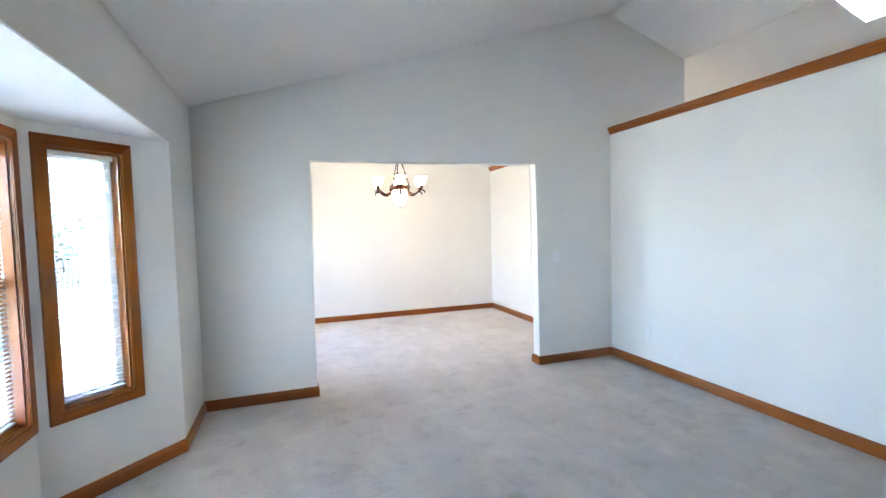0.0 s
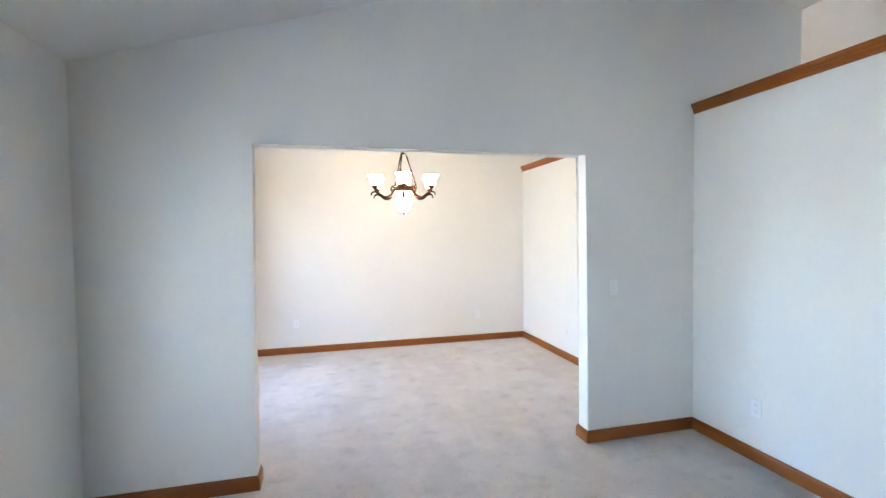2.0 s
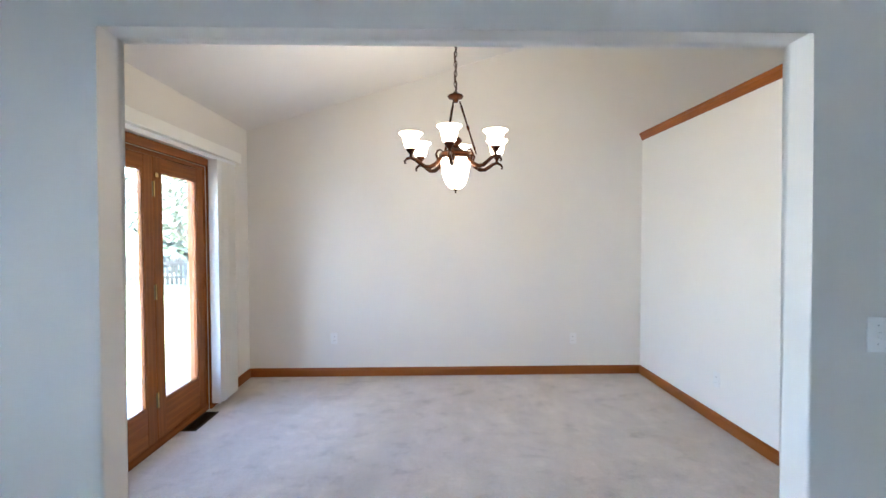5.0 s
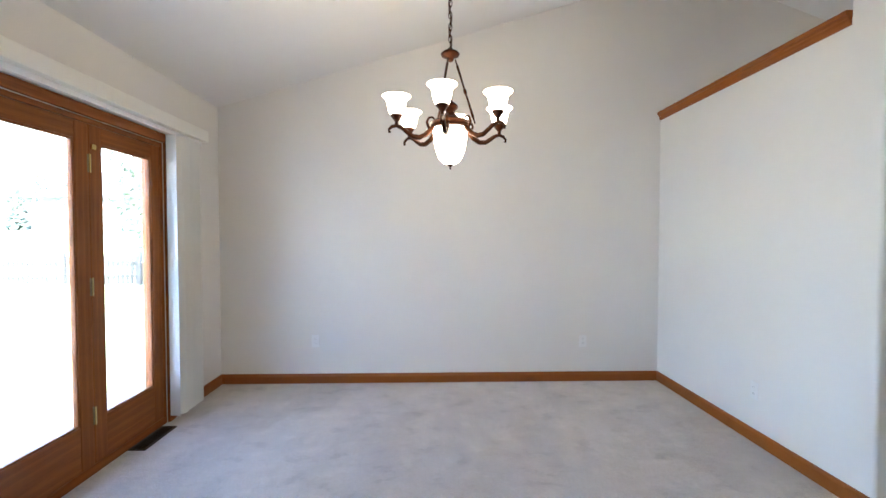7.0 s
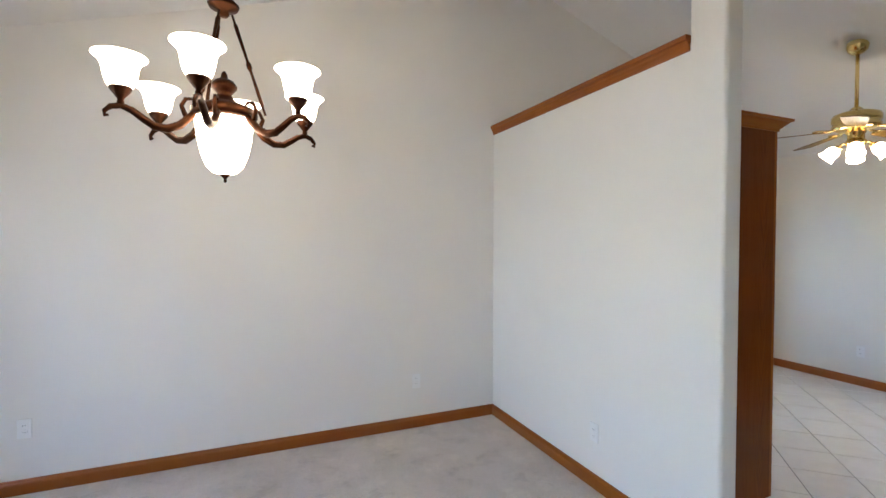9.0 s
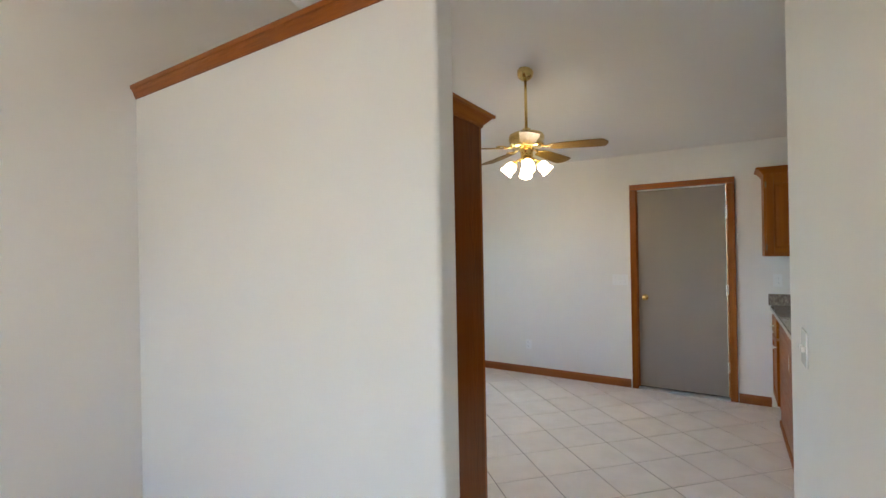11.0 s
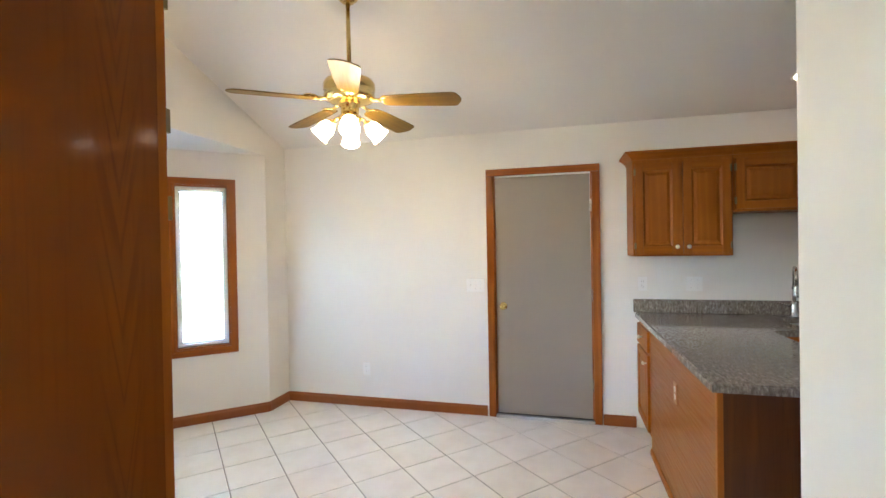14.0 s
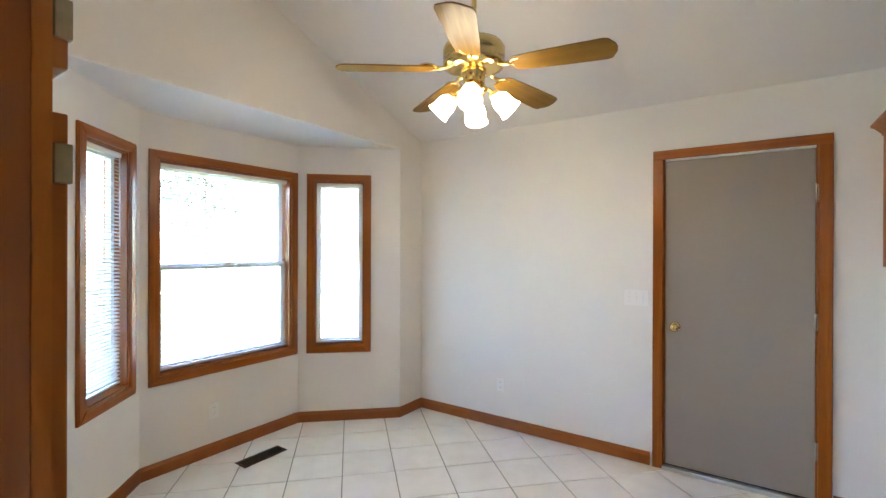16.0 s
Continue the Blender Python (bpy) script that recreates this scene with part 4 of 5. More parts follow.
def sink_top():
    # L-shaped slab with a sink cut out
    outer = [(PX, PY), (PX, 3.277), (6.75, 3.277), (6.80, 3.235), (6.80, 1.18), (XF - 0.001, 1.18), (XF - 0.001, PY)]
    sx, sy = 7.13, 2.70
    u, v = Vector((0, -1)), Vector((1, 0))
    hole = []
    for k in range(24):
        a = 2 * math.pi * k / 24
        ca, sa = math.cos(a), math.sin(a)
        r = (abs(ca / 0.36) ** 5 + abs(sa / 0.20) ** 5) ** (-0.2)
        q = Vector((sx, sy)) + u * ca * r + v * sa * r
        hole.append((q.x, q.y))
    top = thing("countertop", pose(0, 0, 0), "speckled grey-brown polished granite countertop", "countertop")
    bm = bmesh.new()
    ov = [bm.verts.new((x, y, CT1)) for x, y in outer]
    hv = [bm.verts.new((x, y, CT1)) for x, y in hole]
    eds = [bm.edges.new((ov[i], ov[(i + 1) % len(ov)])) for i in range(len(ov))]
    eds += [bm.edges.new((hv[i], hv[(i + 1) % len(hv)])) for i in range(len(hv))]
    fill = bmesh.ops.triangle_fill(bm, edges=eds, use_beauty=True)
    faces = [g for g in fill["geom"] if isinstance(g, bmesh.types.BMFace)]
    low = bmesh.ops.extrude_face_region(bm, geom=faces)
    bmesh.ops.translate(bm, verts=[g for g in low["geom"] if isinstance(g, bmesh.types.BMVert)], vec=(0, 0, CT0 - CT1))
    bmesh.ops.recalc_face_normals(bm, faces=bm.faces)
    rim = [e for e in bm.edges if len(e.link_faces) == 2 and e.calc_face_angle(0) > 1.0 and all(abs(w.co.z - CT1) < 1e-4 for w in e.verts)]
    bmesh.ops.bevel(bm, geom=rim, offset=0.006, segments=2, affect="EDGES")
    part("slab", bm, GRANITE, top)
    part("backsplash", box(XF - 0.022, XF - 0.001, 1.18, PY + 0.012, CT1 + 0.0005, 1.021, 0.003), GRANITE, top, "granite backsplash")
    # basin
    s = thing("kitchen_sink", pose(0, 0, 0), "stainless steel undermount kitchen sink", "sink")
    bm = bmesh.new()
    cen = Vector((sx, sy))
    rings = []
    for sc, z in ((1.03, CT0 - 0.001), (1.0, CT0 - 0.002), (0.96, CT0 - 0.03), (0.92, 0.72), (0.8, 0.70), (0.1, 0.695)):
        rings.append([bm.verts.new((*(cen + (Vector(h) - cen) * sc), z)) for h in hole])
    for a, b in zip(rings, rings[1:]):
        for k in range(24):
            bm.faces.new((a[k], a[(k + 1) % 24], b[(k + 1) % 24], b[k]))
    bm.faces.new(rings[-1])
    part("basin", bm, STEEL, s, smooth=True)
    part("drain", lathe([(0.045, 0.0), (0.045, 0.004), (0.03, 0.003), (0.01, 0.004)], 18, at=(sx, sy, 0.697)), CHROME, s)


sink_top()


def faucet():
    x, y = 7.395, 2.90
    f = thing("faucet", pose(x, y, CT1 + 0.0005, 0, 0, 162), "tall pull-down nickel kitchen faucet", "faucet")
    part("base", lathe([(0.03, 0), (0.03, 0.008), (0.024, 0.012), (0.022, 0.05), (0.018, 0.09), (0.016, 0.11)], 18), CHROME, f, smooth=True)
    pts = [(0, 0, 0.10), (0, 0, 0.285)] + [(0.075 - 0.075 * math.cos(a), 0, 0.285 + 0.075 * math.sin(a)) for a in [k * math.pi / 8 for k in range(1, 8)]] + [(0.15, 0, 0.245)]
    part("spout", tube(pts, 0.012, 10), CHROME, f, smooth=True)
    part("spray_head", lathe([(0.012, 0.0), (0.017, -0.02), (0.018, -0.08), (0.015, -0.09)], 14, at=(0.15, 0, 0.245)), CHROME, f, smooth=True)
    part("collar", lathe([(0.0135, 0), (0.0155, 0.006), (0.0135, 0.012)], 14, at=(0, 0, 0.2)), BLACKGAP, f)
    part("lever", tube([(0, -0.02, 0.075), (0, -0.055, 0.085), (0.0, -0.10, 0.10)], [0.009, 0.007, 0.005], 8), CHROME, f, smooth=True)


faucet()


# ---- outlets, switches, registers ----
def outlet(p, u, z, mat=None, plate=None, label="white duplex outlet plate on the wall", group="outlets"):
    """A duplex outlet at plan point p; u runs along the wall with the room on its left."""
    o = thing("outlet", turned(p, u) @ pose(0, 0, z), label, "outlet", group)
    part("plate", box(-0.035, 0.035, 0.0005, 0.006, -0.057, 0.057, 0.002), plate or mat or PLATE, o)
    for dz in (-0.02, 0.02):
        r = part("receptacle", lathe([(0.0165, 0), (0.0165, 0.002)], 14), mat or PLATE, o)
        r.matrix_basis = pose(0, 0.0062, dz, -90, 0, 0)
        for dx in (-0.006, 0.006):
            part("slot", box(dx - 0.001, dx + 0.001, 0.002, 0.0026, -0.004, 0.004), SLOT, r).matrix_basis = pose(0, 0, 0, 90, 0, 0)
    return o


def switch(p, u, z, gangs, label):
    o = thing("light_switch", turned(p, u) @ pose(0, 0, z), label, "switch", "switches")
    w = 0.035 + 0.023 * (gangs - 1)
    part("plate", box(-w, w, 0.0005, 0.006, -0.057, 0.057, 0.002), PLATE, o)
    for k in range(gangs):
        x = (k - (gangs - 1) / 2) * 0.046
        t = part("toggle", box(x - 0.005, x + 0.005, 0.006, 0.016, -0.010, 0.008, 0.002), PLATE, o)
        for dz in (-0.03, 0.03):
            s = part("screw", lathe([(0.003, 0), (0.002, 0.001)], 8), ALU, o)
            s.matrix_basis = pose(x, 0.006, dz, -90, 0, 0)


outlet((2.938, YB), (-1, 0), 0.345)
outlet((0.49, YB), (-1, 0), 0.36)
outlet((XD, 5.885), (0, 1), 0.312)
outlet((XC, 3.42), (0, 1), 0.328)
outlet((XF, 6.31), (0, 1), 0.335)
outlet((5.86, 7.77), (-1, 0), 0.30)
outlet((XF, 3.905), (0, 1), 1.143)
outlet((6.285, PY - 0.0295), (1, 0), 0.648, PLATE, BROWNPLATE, "brown outlet plate with ivory sockets on the peninsula panel")
switch((XF, 5.262), (0, 1), 1.124, 3, "white triple switch plate beside the door")
switch((XF, 3.531), (0, 1), 1.143, 2, "white double switch plate above the backsplash")
switch((4.23, YD), (1, 0), 1.142, 2, "white double switch plate on the partition")
switch((2.90, YP), (-1, 0), 1.09, 1, "white switch plate beside the opening")


def register(x0, x1, y0, y1, along_x, label):
    z = (KZ if along_x else CZ) + 0.002
    r = thing("floor_register", pose(x0, y0, z), label, "floor vent", "floor registers")
    w, d = x1 - x0, y1 - y0
    b = 0.016
    bm = box(0, w, 0, b, 0, 0.006, 0.002)
    box(0, w, d - b, d, 0, 0.006, 0.002, bm)
    box(0, b, b, d - b, 0, 0.006, 0.002, bm)
    box(w - b, w, b, d - b, 0, 0.006, 0.002, bm)
    part("frame", bm, REGISTER, r)
    # black sheet painted in for the shade of the duct below the louvres
    part("duct_shade", box(b, w - b, b, d - b, -0.001, 0.0005), BLACKGAP, r)
    n = int((w if along_x else d) / 0.012)
    for k in range(2, n - 1):
        if along_x:
            part("louvre", box(0.012 * k, 0.012 * k + 0.004, b, d - b, 0.001, 0.005), REGISTER, r)
        else:
            part("louvre", box(b, w - b, 0.012 * k, 0.012 * k + 0.004, 0.001, 0.005), REGISTER, r)


register(-0.354, -0.246, 5.865, 6.220, False, "dark brown metal floor register in the carpet")
register(5.866, 6.20, 7.392, 7.510, True, "dark brown metal floor register in the tiles")


# ---- chandelier ----
def chandelier():
    cx, cy = 1.645, 5.59
    c = thing("chandelier", pose(cx, cy, 1.688) @ Matrix.Diagonal((1.075, 1.075, 1.125, 1)) @ pose(0, 0, -1.69), "bronze six-arm chandelier with lit alabaster bell shades", "chandelier")
    zc = (z_left(cx) - 1.688) / 1.125 + 1.69
    # body
    part("ring", lathe([(0.070, 1.895), (0.098, 1.897), (0.104, 1.905), (0.104, 1.922), (0.095, 1.930), (0.055, 1.945), (0.040, 1.952), (0.030, 1.962), (0.022, 1.975),
                        (0.030, 1.985), (0.040, 1.995), (0.040, 2.005), (0.030, 2.018), (0.012, 2.028), (0.010, 2.04), (0.004, 2.05)], 28), BRONZE, c, smooth=True)
    part("bowl", lathe([(0.014, 1.715), (0.038, 1.722), (0.058, 1.742), (0.074, 1.780), (0.085, 1.83), (0.091, 1.88), (0.092, 1.893)], 28), SHADE, c, "lit alabaster glass bowl", True)
    part("finial", lathe([(0.002, 1.69), (0.006, 1.694), (0.004, 1.702), (0.010, 1.708), (0.018, 1.716)], 14), BRONZE, c, smooth=True)
    part("top_plate", lathe([(0.012, 2.225), (0.018, 2.232), (0.016, 2.242), (0.045, 2.252), (0.050, 2.262), (0.040, 2.272), (0.015, 2.278), (0.012, 2.29)], 22), BRONZE, c, smooth=True)
    for k in range(3):
        a = radians(2 + 120 * k)
        p0, p1 = Vector((0.026 * math.cos(a), 0.026 * math.sin(a), 2.235)), Vector((0.130 * math.cos(a), 0.130 * math.sin(a), 1.922))
        pts = [p0.lerp(p1, t) for t in (0, 0.08, 0.1, 0.45, 0.48, 0.52, 0.55, 0.9, 0.92, 1.0)]
        part("rod", tube(pts, [0.004, 0.004, 0.007, 0.0045, 0.009, 0.009, 0.0045, 0.007, 0.004, 0.004], 8), BRONZE, c, smooth=True)
    arm_pts = [(0.085, 1.912), (0.105, 1.885), (0.135, 1.855), (0.17, 1.838), (0.205, 1.840), (0.235, 1.858), (0.262, 1.876), (0.29, 1.885), (0.315, 1.878), (0.33, 1.863), (0.328, 1.850), (0.320, 1.854)]
    scroll = [(0.118, 1.885), (0.130, 1.915), (0.118, 1.938), (0.098, 1.942), (0.085, 1.932), (0.09, 1.922)]
    for k in range(6):
        a = radians(-100 + 60 * k)
        ca, sa = math.cos(a), math.sin(a)
        arm = part("arm", tube([(r * ca, r * sa, z) for r, z in arm_pts], [0.011, 0.012, 0.013, 0.013, 0.012, 0.011, 0.010, 0.009, 0.008, 0.006, 0.005, 0.004], 8), BRONZE, c, smooth=True)
        part("scroll", tube([(r * ca, r * sa, z) for r, z in scroll], [0.008, 0.007, 0.006, 0.005, 0.004, 0.004], 6), BRONZE, arm, smooth=True)
        x, y = 0.29 * ca, 0.29 * sa
        part("cup", lathe([(0.007, 1.885), (0.010, 1.895), (0.008, 1.902), (0.018, 1.915), (0.029, 1.928), (0.032, 1.942), (0.030, 1.945)], 16, at=(x, y, 0)), BRONZE, arm, smooth=True)
        part("shade", lathe([(0.031, 1.936), (0.038, 1.948), (0.044, 1.970), (0.048, 1.995), (0.055, 2.008), (0.071, 2.021), (0.0705, 2.024), (0.052, 2.010), (0.045, 1.993), (0.041, 1.970), (0.034, 1.949), (0.01, 1.939)], 22, at=(x, y, 0)),
             SHADE, arm, "lit alabaster bell shade", True)
    z, k = 2.29, 0
    while z < zc - 0.06:
        bm = bmesh.new()
        pts = []
        for j in range(13):
            a = 2 * math.pi * j / 12
            s, h = 0.009 * math.cos(a), 0.019 * math.sin(a)
            pts.append((s, 0, z + 0.017 + h) if k % 2 else (0, s, z + 0.017 + h))
        part("chain_link", tube(pts, 0.0026, 6), BRONZE, c, smooth=True)
        z, k = z + 0.029, k + 1
    wire = [(0.008 * math.sin(q * 1.3), 0.008 * math.cos(q * 1.7), 2.28 + (zc - 2.32) * q / 24) for q in range(25)]
    part("cord", tube(wire, 0.003, 6), BRONZE, c)
    part("canopy", lathe([(0.015, zc - 0.05), (0.03, zc - 0.045), (0.055, zc - 0.03), (0.062, zc - 0.012), (0.062, zc + 0.03)], 22), BRONZE, c, smooth=True)


chandelier()


# ---- ceiling fan ----
def ceiling_fan():
    cx, cy = 6.02, 5.72
    f = thing("ceiling_fan", pose(cx, cy, 0.008), "polished brass ceiling fan with five oak blades and lit glass shades", "ceiling fan")
    zc = z_right(cx) - 0.008
    part("canopy", lathe([(0.016, zc - 0.075), (0.035, zc - 0.068), (0.060, zc - 0.045), (0.068, zc - 0.015), (0.068, zc + 0.03)], 26), BRASS, f, smooth=True)
    part("downrod", tube([(0, 0, 2.47), (0, 0, zc - 0.05)], 0.0125, 12), BRASS, f, smooth=True)
    part("motor_housing", lathe([(0.02, 2.495), (0.035, 2.485), (0.045, 2.465), (0.10, 2.455), (0.138, 2.44), (0.15, 2.42), (0.15, 2.385), (0.138, 2.365), (0.150, 2.355), (0.146, 2.335), (0.11, 2.318), (0.06, 2.312)], 36), BRASS, f, smooth=True)
    part("switch_housing", lathe([(0.06, 2.312), (0.062, 2.30), (0.052, 2.285), (0.052, 2.245), (0.064, 2.235), (0.064, 2.215), (0.045, 2.195), (0.02, 2.185), (0.008, 2.17), (0.004, 2.16)], 26), BRASS, f, smooth=True)
    for k in range(5):
        a = -84 + 72 * k
        irons = bmesh.new()
        tube([(0.10, 0, 2.318), (0.15, 0, 2.300), (0.19, 0.0, 2.296)], [0.012, 0.010, 0.012], 8, irons)
        for s in (-1, 1):
            tube([(0.18, 0, 2.297), (0.205, 0.03 * s, 2.298), (0.235, 0.035 * s, 2.300), (0.255, 0.02 * s, 2.300), (0.265, 0, 2.300)], 0.007, 6, irons)
        iron = part("blade_iron", irons, BRASS, f, "ornate brass blade bracket", True)
        iron.matrix_basis = pose(0, 0, 0.024, 0, 0, a)
        outline = [(0.20, -0.042), (0.215, -0.054), (0.30, -0.063), (0.48, -0.072), (0.612, -0.076), (0.632, -0.068), (0.655, -0.026), (0.660, 0.0), (0.655, 0.026), (0.632, 0.068), (0.612, 0.076), (0.48, 0.072), (0.30, 0.063), (0.215, 0.054), (0.20, 0.042)]
        bm = prism(outline, -0.003, 0.003)
        bl = part("blade", bm, BLADE, f, "oak-veneered fan blade")
        bl.matrix_basis = pose(0, 0, 0, 0, 0, a) @ pose(0, 0, 2.325, 0, 2.5, 0) @ pose(0, 0, 0, -10, 0, 0)
    for k in range(4):
        a = 25 + 90 * k
        arm = part("lamp_arm", tube([(0.045, 0, 2.225), (0.075, 0, 2.222), (0.092, 0, 2.205)], [0.010, 0.009, 0.012], 8), BRASS, f, smooth=True)
        arm.matrix_basis = pose(0, 0, 0, 0, 0, a)
        cup = part("fitter", lathe([(0.010, 0.0), (0.024, -0.008), (0.028, -0.024), (0.026, -0.026)], 16), BRASS, arm, smooth=True)
        cup.matrix_basis = pose(0.09, 0, 2.208, 0, -40, 0)
        sh = part("shade", lathe([(0.022, -0.022), (0.040, -0.040), (0.047, -0.065), (0.046, -0.09), (0.050, -0.110), (0.056, -0.122), (0.050, -0.120), (0.043, -0.10), (0.01, -0.085)], 18), TULIP, arm, "lit frosted tulip shade", True)
        sh.matrix_basis = pose(0.09, 0, 2.208, 0, -44, 0) @ Matrix.Diagonal((1.03, 1.03, 1.05, 1))
        bulb = part("bulb", lathe([(0.028, -0.092), (0.030, -0.100), (0.025, -0.110), (0.012, -0.117), (0.002, -0.118)], 16), BULB, arm, "lit bulb", True)
        bulb.matrix_basis = sh.matrix_basis.copy()
    for s in (-1, 1):
        part("pull_chain", tube([(0.03 * s, 0.03, 2.20), (0.03 * s, 0.03, 2.06)], 0.0018, 5), BRASS, f)


ceiling_fan()

# recessed lamps over the sink and the cooking side
def recessed(x, y):
    can = thing("recessed_light", pose(x, y, z_right(x)) @ pose(0, 0, 0, 0, math.degrees(math.atan(0.365)), 0), "lit recessed can light in the sloping ceiling", "ceiling light", "recessed lights")
    part("trim_ring", lathe([(0.046, -0.001), (0.046, -0.006), (0.064, -0.008), (0.07, -0.001)], 26), TRIM_WHITE, can, smooth=True)
    part("lamp", lathe([(0.044, -0.003), (0.036, -0.012), (0.016, -0.016), (0.005, -0.017)], 22), CANLIGHT, can, "lit lamp", True)


recessed(7.12, 2.95)
recessed(7.12, 2.14)
recessed(7.12, 1.33)

# small hook at the top of the dining wall
hook = thing("wall_hook", pose(XL, 5.95, 2.44), "small white hook near the ceiling", "hook")
part("hook", tube([(0.0, 0, 0.0), (0.02, 0, 0.004), (0.035, 0, -0.006), (0.03, 0, -0.02)], 0.004, 6), TRIM_WHITE, hook)


# ---- outdoors ----
def ground_z(x, y):
    """Flat lawn about the house, rising gently beyond the fence."""
    k = min(1.0, max(0.0, (math.hypot(x - 3, y - 3) - 19) / 22))
    return -0.28 + 2.1 * k * k * (3 - 2 * k)


bm = bmesh.new()
lines = [-320, -200, -120, -80] + [-60 + 4 * k for k in range(31)] + [80, 120, 200, 320]
grid = [[bm.verts.new((x, y, ground_z(x, y))) for y in lines] for x in lines]
for ga, gb in zip(grid, grid[1:]):
    for k in range(len(lines) - 1):
        bm.faces.new((ga[k], gb[k], gb[k + 1], ga[k + 1]))
structure("ground", bm, LAWN, "short green lawn rising gently behind the fence", "lawn", True)
structure("patio", prism([(-4.2, 4.0), (XL - TH - 0.01, 4.0), (XL - TH - 0.01, 7.2), (-4.2, 7.2)], -0.5, -0.12), PATIO, "pale concrete patio slab", "patio")
# assumed paving, added to bounce sunlight through the bay onto the ceiling
structure("driveway", prism([(-9.5, -6.0), (-1.6, -6.0), (-1.6, 3.4), (-9.5, 3.4)], -0.5, -0.2), BOUNCE_SLAB, "pale concrete driveway assumed before the bay window to bounce light in", "driveway")


def picket_mesh():
    bm = bmesh.new()
    pts = [(-0.045, 0.05), (0.045, 0.05), (0.045, 0.90), (0.0, 0.96), (-0.045, 0.90)]
    vs = [[bm.verts.new((x, y, z)) for x, z in pts] for y in (-0.01, 0.01)]
    bm.faces.new(vs[0])
    bm.faces.new(vs[1][::-1])
    for k in range(5):
        bm.faces.new((vs[0][k], vs[0][(k + 1) % 5], vs[1][(k + 1) % 5], vs[1][k]))
    return mesh_of("picket", bm, FENCE)


def fence(p, u, length, label):
    f = thing("picket_fence", turned(p, u) @ pose(0, 0, -0.28), label, "fence", "garden fence")
    me = picket_mesh()
    n = int(length / 0.15)
    for k in range(n):
        o = new("picket", me)
        o.parent = f
        o.location = (0.15 * k, 0.03, random.uniform(-0.01, 0.01))
    for z in (0.25, 0.70):
        part("rail", box(0, length, -0.02, 0.019, z, z + 0.09), FENCE, f)
    for k in range(int(length / 2.4) + 1):
        part("post", box(2.4 * k - 0.05, 2.4 * k + 0.05, -0.11, -0.021, 0, 1.08, 0.01), FENCE, f)


fence((-27, 17.8), (1, 0), 34, "weathered wooden picket fence across the lawn")
fence((-14, -8.2), (0, 1), 26, "weathered wooden picket fence across the lawn")


def spruce(x, y, h):
    t = thing("spruce_tree", pose(x, y, ground_z(x, y) - 0.03), "dark green conical spruce tree behind the fence", "tree", "garden trees")
    part("trunk", tube([(0, 0, 0), (0, 0, h * 0.5), (0, 0, h)], [0.02 * h, 0.012 * h, 0.003], 8), BARK, t)
    rnd = random.Random(int(x * 13 + y * 7))
    bm = bmesh.new()
    n = 520
    for k in range(n):
        f = (k + rnd.random()) / n
        z0 = h * (0.08 + 0.92 * f)
        reach = (1 - f) * h * 0.30 * rnd.uniform(0.55, 1.1) + 0.04
        a = rnd.uniform(0, 2 * math.pi)
        ca, sa = math.cos(a), math.sin(a)
        drop = -reach * rnd.uniform(0.1, 0.35)
        w = reach * rnd.uniform(0.14, 0.24) + 0.02
        r0 = reach * rnd.uniform(0.0, 0.3)
        v = [bm.verts.new((r0 * ca, r0 * sa, z0)), bm.verts.new((reach * 0.7 * ca - w * sa, reach * 0.7 * sa + w * ca, z0 + drop * 0.6)),
             bm.verts.new((reach * ca, reach * sa, z0 + drop)), bm.verts.new((reach * 0.7 * ca + w * sa, reach * 0.7 * sa - w * ca, z0 + drop * 0.5)),
             bm.verts.new((reach * 0.6 * ca, reach * 0.6 * sa, z0 + drop * 0.3 + w * 0.5))]
        bm.faces.new((v[0], v[1], v[4]))
        bm.faces.new((v[1], v[2], v[4]))
        bm.faces.new((v[2], v[3], v[4]))
        bm.faces.new((v[3], v[0], v[4]))
    part("crown", bm, NEEDLE, t)


def leafy(x, y, h, leaves, spread=0.33):
    t = thing("garden_tree", pose(x, y, ground_z(x, y) - 0.03), "young deciduous tree with sparse spring leaves", "tree", "garden trees")
    rnd = random.Random(int(x * 17 + y * 5))
    part("trunk", tube([(0, 0, 0), (0.05, 0.03, h * 0.3), (0.0, 0.05, h * 0.6), (0.05, 0, h * 0.92)], [0.022 * h, 0.017 * h, 0.01 * h, 0.003 * h], 8), BARK, t)
    tips = []
    for k in range(16):
        f = rnd.uniform(0.28, 0.85)
        a = rnd.uniform(0, 2 * math.pi)
        L = h * spread * rnd.uniform(0.6, 1.1) * (1.1 - f * 0.6)
        p0 = Vector((0.02, 0.03, h * f))
        p1 = p0 + Vector((math.cos(a) * L * 0.5, math.sin(a) * L * 0.5, L * 0.35))
        p2 = p0 + Vector((math.cos(a + 0.2) * L, math.sin(a + 0.2) * L, L * 0.75))
        part("limb", tube([p0, p1, p2], [0.007 * h, 0.004 * h, 0.0015 * h], 6), BARK, t)
        tips += [p1, p1.lerp(p2, 0.5), p2]
    bm = bmesh.new()
    for k in range(leaves):
        c = rnd.choice(tips) + Vector((rnd.gauss(0, 1), rnd.gauss(0, 1), rnd.gauss(0, 1))) * 0.07 * h
        n = Vector((rnd.gauss(0, 1), rnd.gauss(0, 1), rnd.gauss(0, 1))).normalized()
        s = n.orthogonal().normalized() * rnd.uniform(0.012, 0.022) * h
        q = n.cross(s) * 0.6
        bm.faces.new([bm.verts.new(c - s), bm.verts.new(c + q), bm.verts.new(c + s), bm.verts.new(c - q)])
    part("crown", bm, LEAF, t)


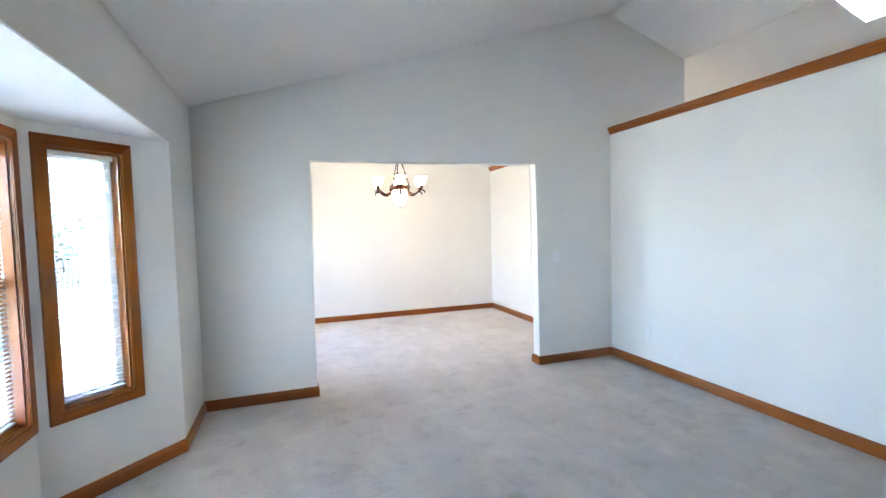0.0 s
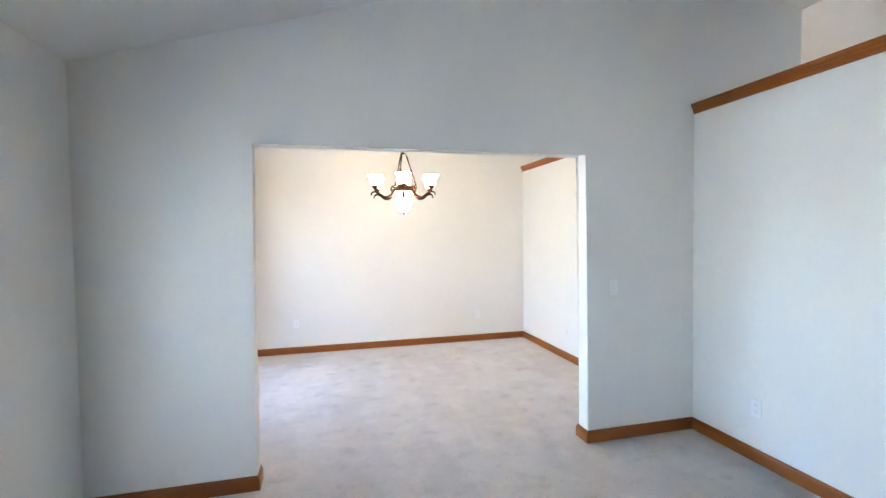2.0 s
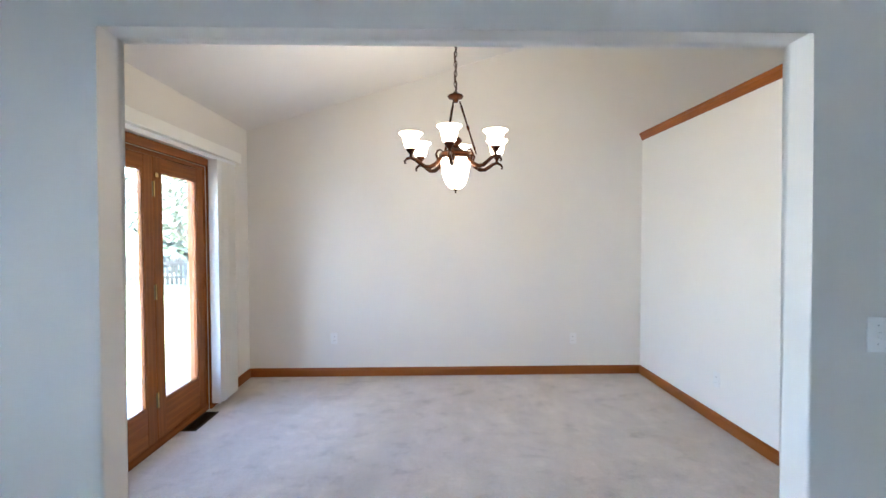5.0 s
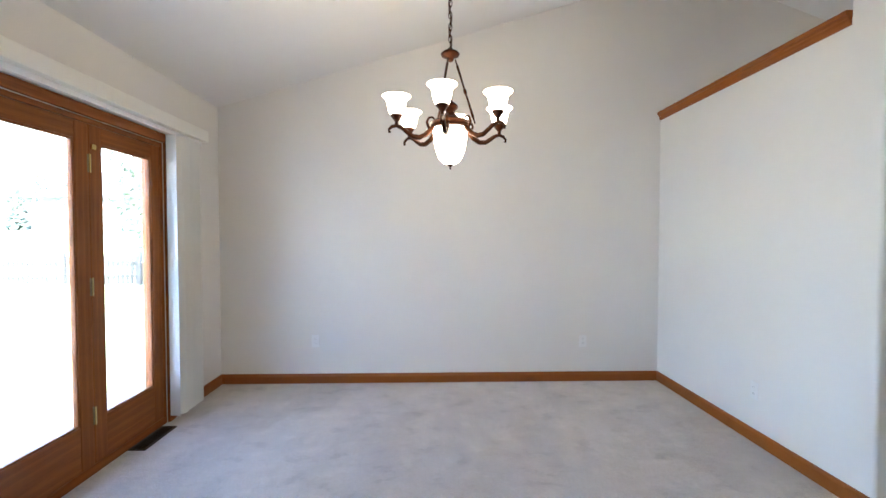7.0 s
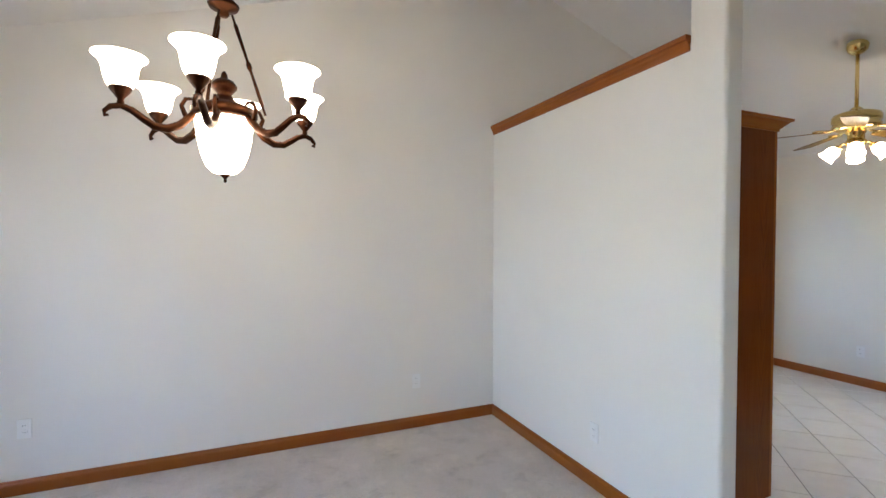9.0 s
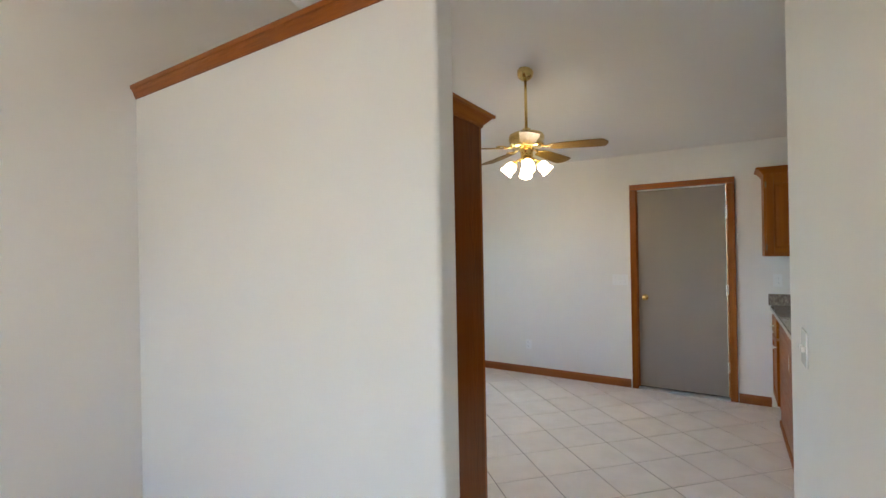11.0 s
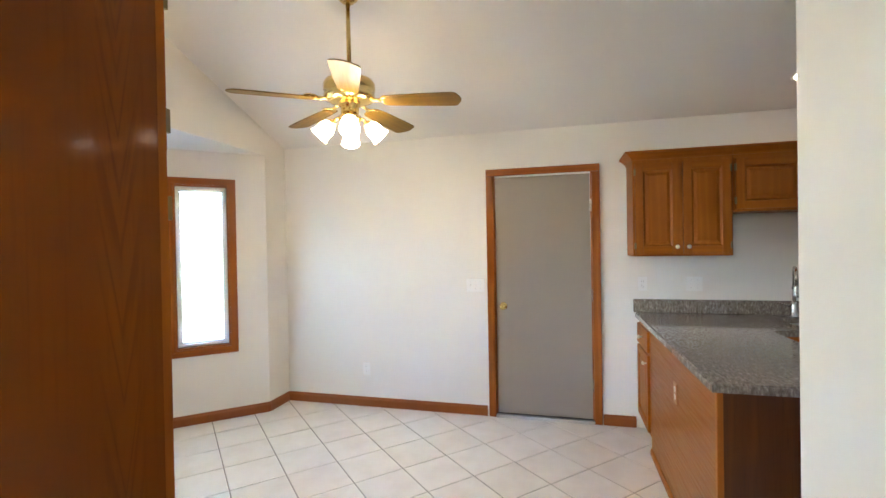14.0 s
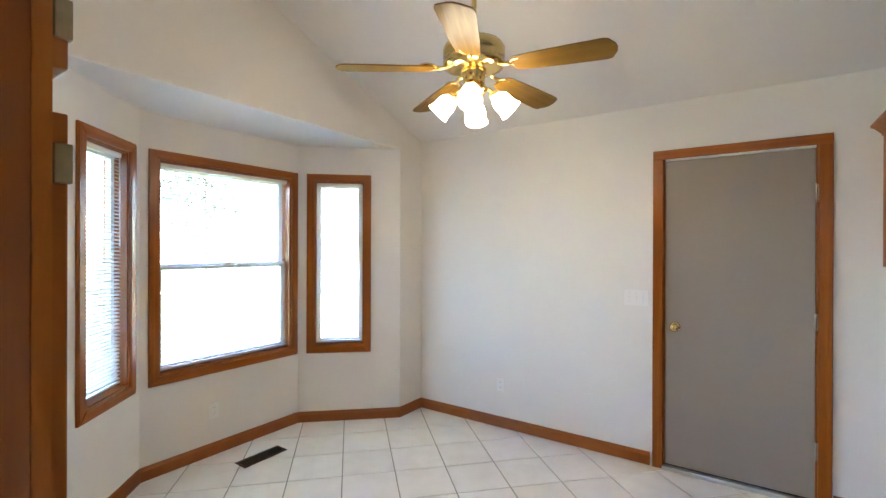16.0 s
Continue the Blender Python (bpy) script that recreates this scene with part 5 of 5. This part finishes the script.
spruce(-22.5, 30.0, 2.7)
spruce(-18.2, 33.0, 2.0)
spruce(-9.5, 22.5, 5.6)
leafy(-7.0, 19.8, 5.5, 1800)
leafy(-5.2, 15.2, 4.8, 2600)
leafy(-16.5, 24.0, 5.0, 900)
leafy(3.2, 23.5, 6.0, 700)
leafy(12.4, 20.2, 6.2, 1500)
leafy(-11.5, 3.2, 4.8, 1000)
spruce(-14.5, 1.2, 5.5)
leafy(-12.6, -1.6, 5.2, 1300)
spruce(6.2, 16.8, 5.0)


def house():
    h = thing("neighbour_house", pose(-36, 44, ground_z(-28, 46) - 0.05), "pale sided single-storey house with a dark shingle roof", "house")
    W, D, H = 17.0, 9.0, 3.0
    part("wall", box(0, W, 0, D, 0, H), SIDING, h)
    for k in range(11):
        part("siding_course", box(-0.01, W + 0.01, -0.02, -0.001, 0.25 * k + 0.2, 0.25 * k + 0.41), SIDING, h)
    bm = bmesh.new()
    e = 0.5
    pr = [(-e, H - 0.12), (D / 2, H + 2.6), (D + e, H - 0.12), (D + e, H + 0.06), (D / 2, H + 2.8), (-e, H + 0.06)]
    vs = [[bm.verts.new((x, y, z)) for y, z in pr] for x in (-e, W + e)]
    bm.faces.new(vs[0])
    bm.faces.new(vs[1][::-1])
    for k in range(6):
        bm.faces.new((vs[0][k], vs[0][(k + 1) % 6], vs[1][(k + 1) % 6], vs[1][k]))
    part("roof", bm, ROOFING, h)
    for x in (2.0, 6.2, 11.0, 14.0):
        w = part("window", box(x, x + 1.3, -0.045, -0.021, 1.0, 2.3), TRIM_WHITE, h)
        part("pane", box(x + 0.08, x + 0.61, -0.052, -0.046, 1.08, 2.22), WINDARK, w)
        part("pane", box(x + 0.69, x + 1.22, -0.052, -0.046, 1.08, 2.22), WINDARK, w)
    part("door", box(8.6, 9.55, -0.045, -0.021, 0.1, 2.2), TRIM_WHITE, h)


house()


# ---- kitchen floor tiles ----
def clip(poly, a, b):
    """Keeps what lies to the left of the line a to b."""
    out = []
    side = [(b[0] - a[0]) * (p[1] - a[1]) - (b[1] - a[1]) * (p[0] - a[0]) for p in poly]
    for i, p in enumerate(poly):
        j = (i + 1) % len(poly)
        q = poly[j]
        if side[i] >= 0:
            out.append(p)
        if side[i] * side[j] < 0:
            t = side[i] / (side[i] - side[j])
            out.append((p[0] + (q[0] - p[0]) * t, p[1] + (q[1] - p[1]) * t))
    return out


def area(poly):
    return 0.5 * sum(p[0] * q[1] - q[0] * p[1] for p, q in zip(poly, poly[1:] + poly[:1]))


def tile_mesh(poly):
    bm = bmesh.new()
    lo = [bm.verts.new((x, y, -0.006)) for x, y in poly]
    md = [bm.verts.new((x, y, -0.0015)) for x, y in poly]
    cx, cy = sum(p[0] for p in poly) / len(poly), sum(p[1] for p in poly) / len(poly)
    hi = [bm.verts.new((x + (cx - x) * 0.012, y + (cy - y) * 0.012, 0.0)) for x, y in poly]
    n = len(poly)
    for i in range(n):
        j = (i + 1) % n
        bm.faces.new((lo[i], lo[j], md[j], md[i]))
        bm.faces.new((md[i], md[j], hi[j], hi[i]))
    bm.faces.new(hi)
    return mesh_of("tile", bm, TILE)


PITCH, HALF = 0.3415, 0.1677
turn45 = radians(46.0)
e1, e2 = Vector((math.cos(turn45), math.sin(turn45))), Vector((-math.sin(turn45), math.cos(turn45)))
anchor = Vector((7.159, 5.352))
full = tile_mesh([tuple(e1 * a + e2 * b) for a, b in ((-HALF, -HALF), (HALF, -HALF), (HALF, HALF), (-HALF, HALF))])
rear_verts, rear_faces = [], []
for i in range(-32, 27):
    for j in range(-34, 27):
        c = anchor + e1 * (i + 0.5) * PITCH + e2 * (j + 0.5) * PITCH
        sq = [tuple(c + e1 * a + e2 * b) for a, b in ((-HALF, -HALF), (HALF, -HALF), (HALF, HALF), (-HALF, HALF))]
        if not (3.3 < c.x < 7.8 and -3.0 < c.y < 8.1):
            continue
        poly = list(kit_pts)
        for a, b in zip(sq, sq[1:] + sq[:1]):
            poly = clip(poly, a, b)
            if len(poly) < 3:
                break
        if len(poly) < 3 or area(poly) < 0.0006:
            continue
        if c.y < 1.9:
            # the far part of the kitchen, joined
            n0 = len(rear_verts)
            rear_verts += [(x, y, z) for z in (KZ - 0.006, KZ) for x, y in poly]
            m = len(poly)
            rear_faces.append(tuple(range(n0 + m, n0 + 2 * m)))
            rear_faces += [(n0 + k, n0 + (k + 1) % m, n0 + m + (k + 1) % m, n0 + m + k) for k in range(m)]
            continue
        if area(poly) > 0.99 * (2 * HALF) ** 2:
            t = new("tile", full)
        else:
            t = new("tile", tile_mesh([(p[0] - c.x, p[1] - c.y) for p in poly]))
        t.location = (c.x, c.y, KZ + random.uniform(-0.0004, 0.0004))
        t.parent = floor_k
rear = bpy.data.meshes.new("tiles")
rear.from_pydata(rear_verts, [], rear_faces)
rear.materials.append(TILE)
far_tiles = new("tiles", rear)
far_tiles.parent = floor_k
tagged(far_tiles, kind="stuff")
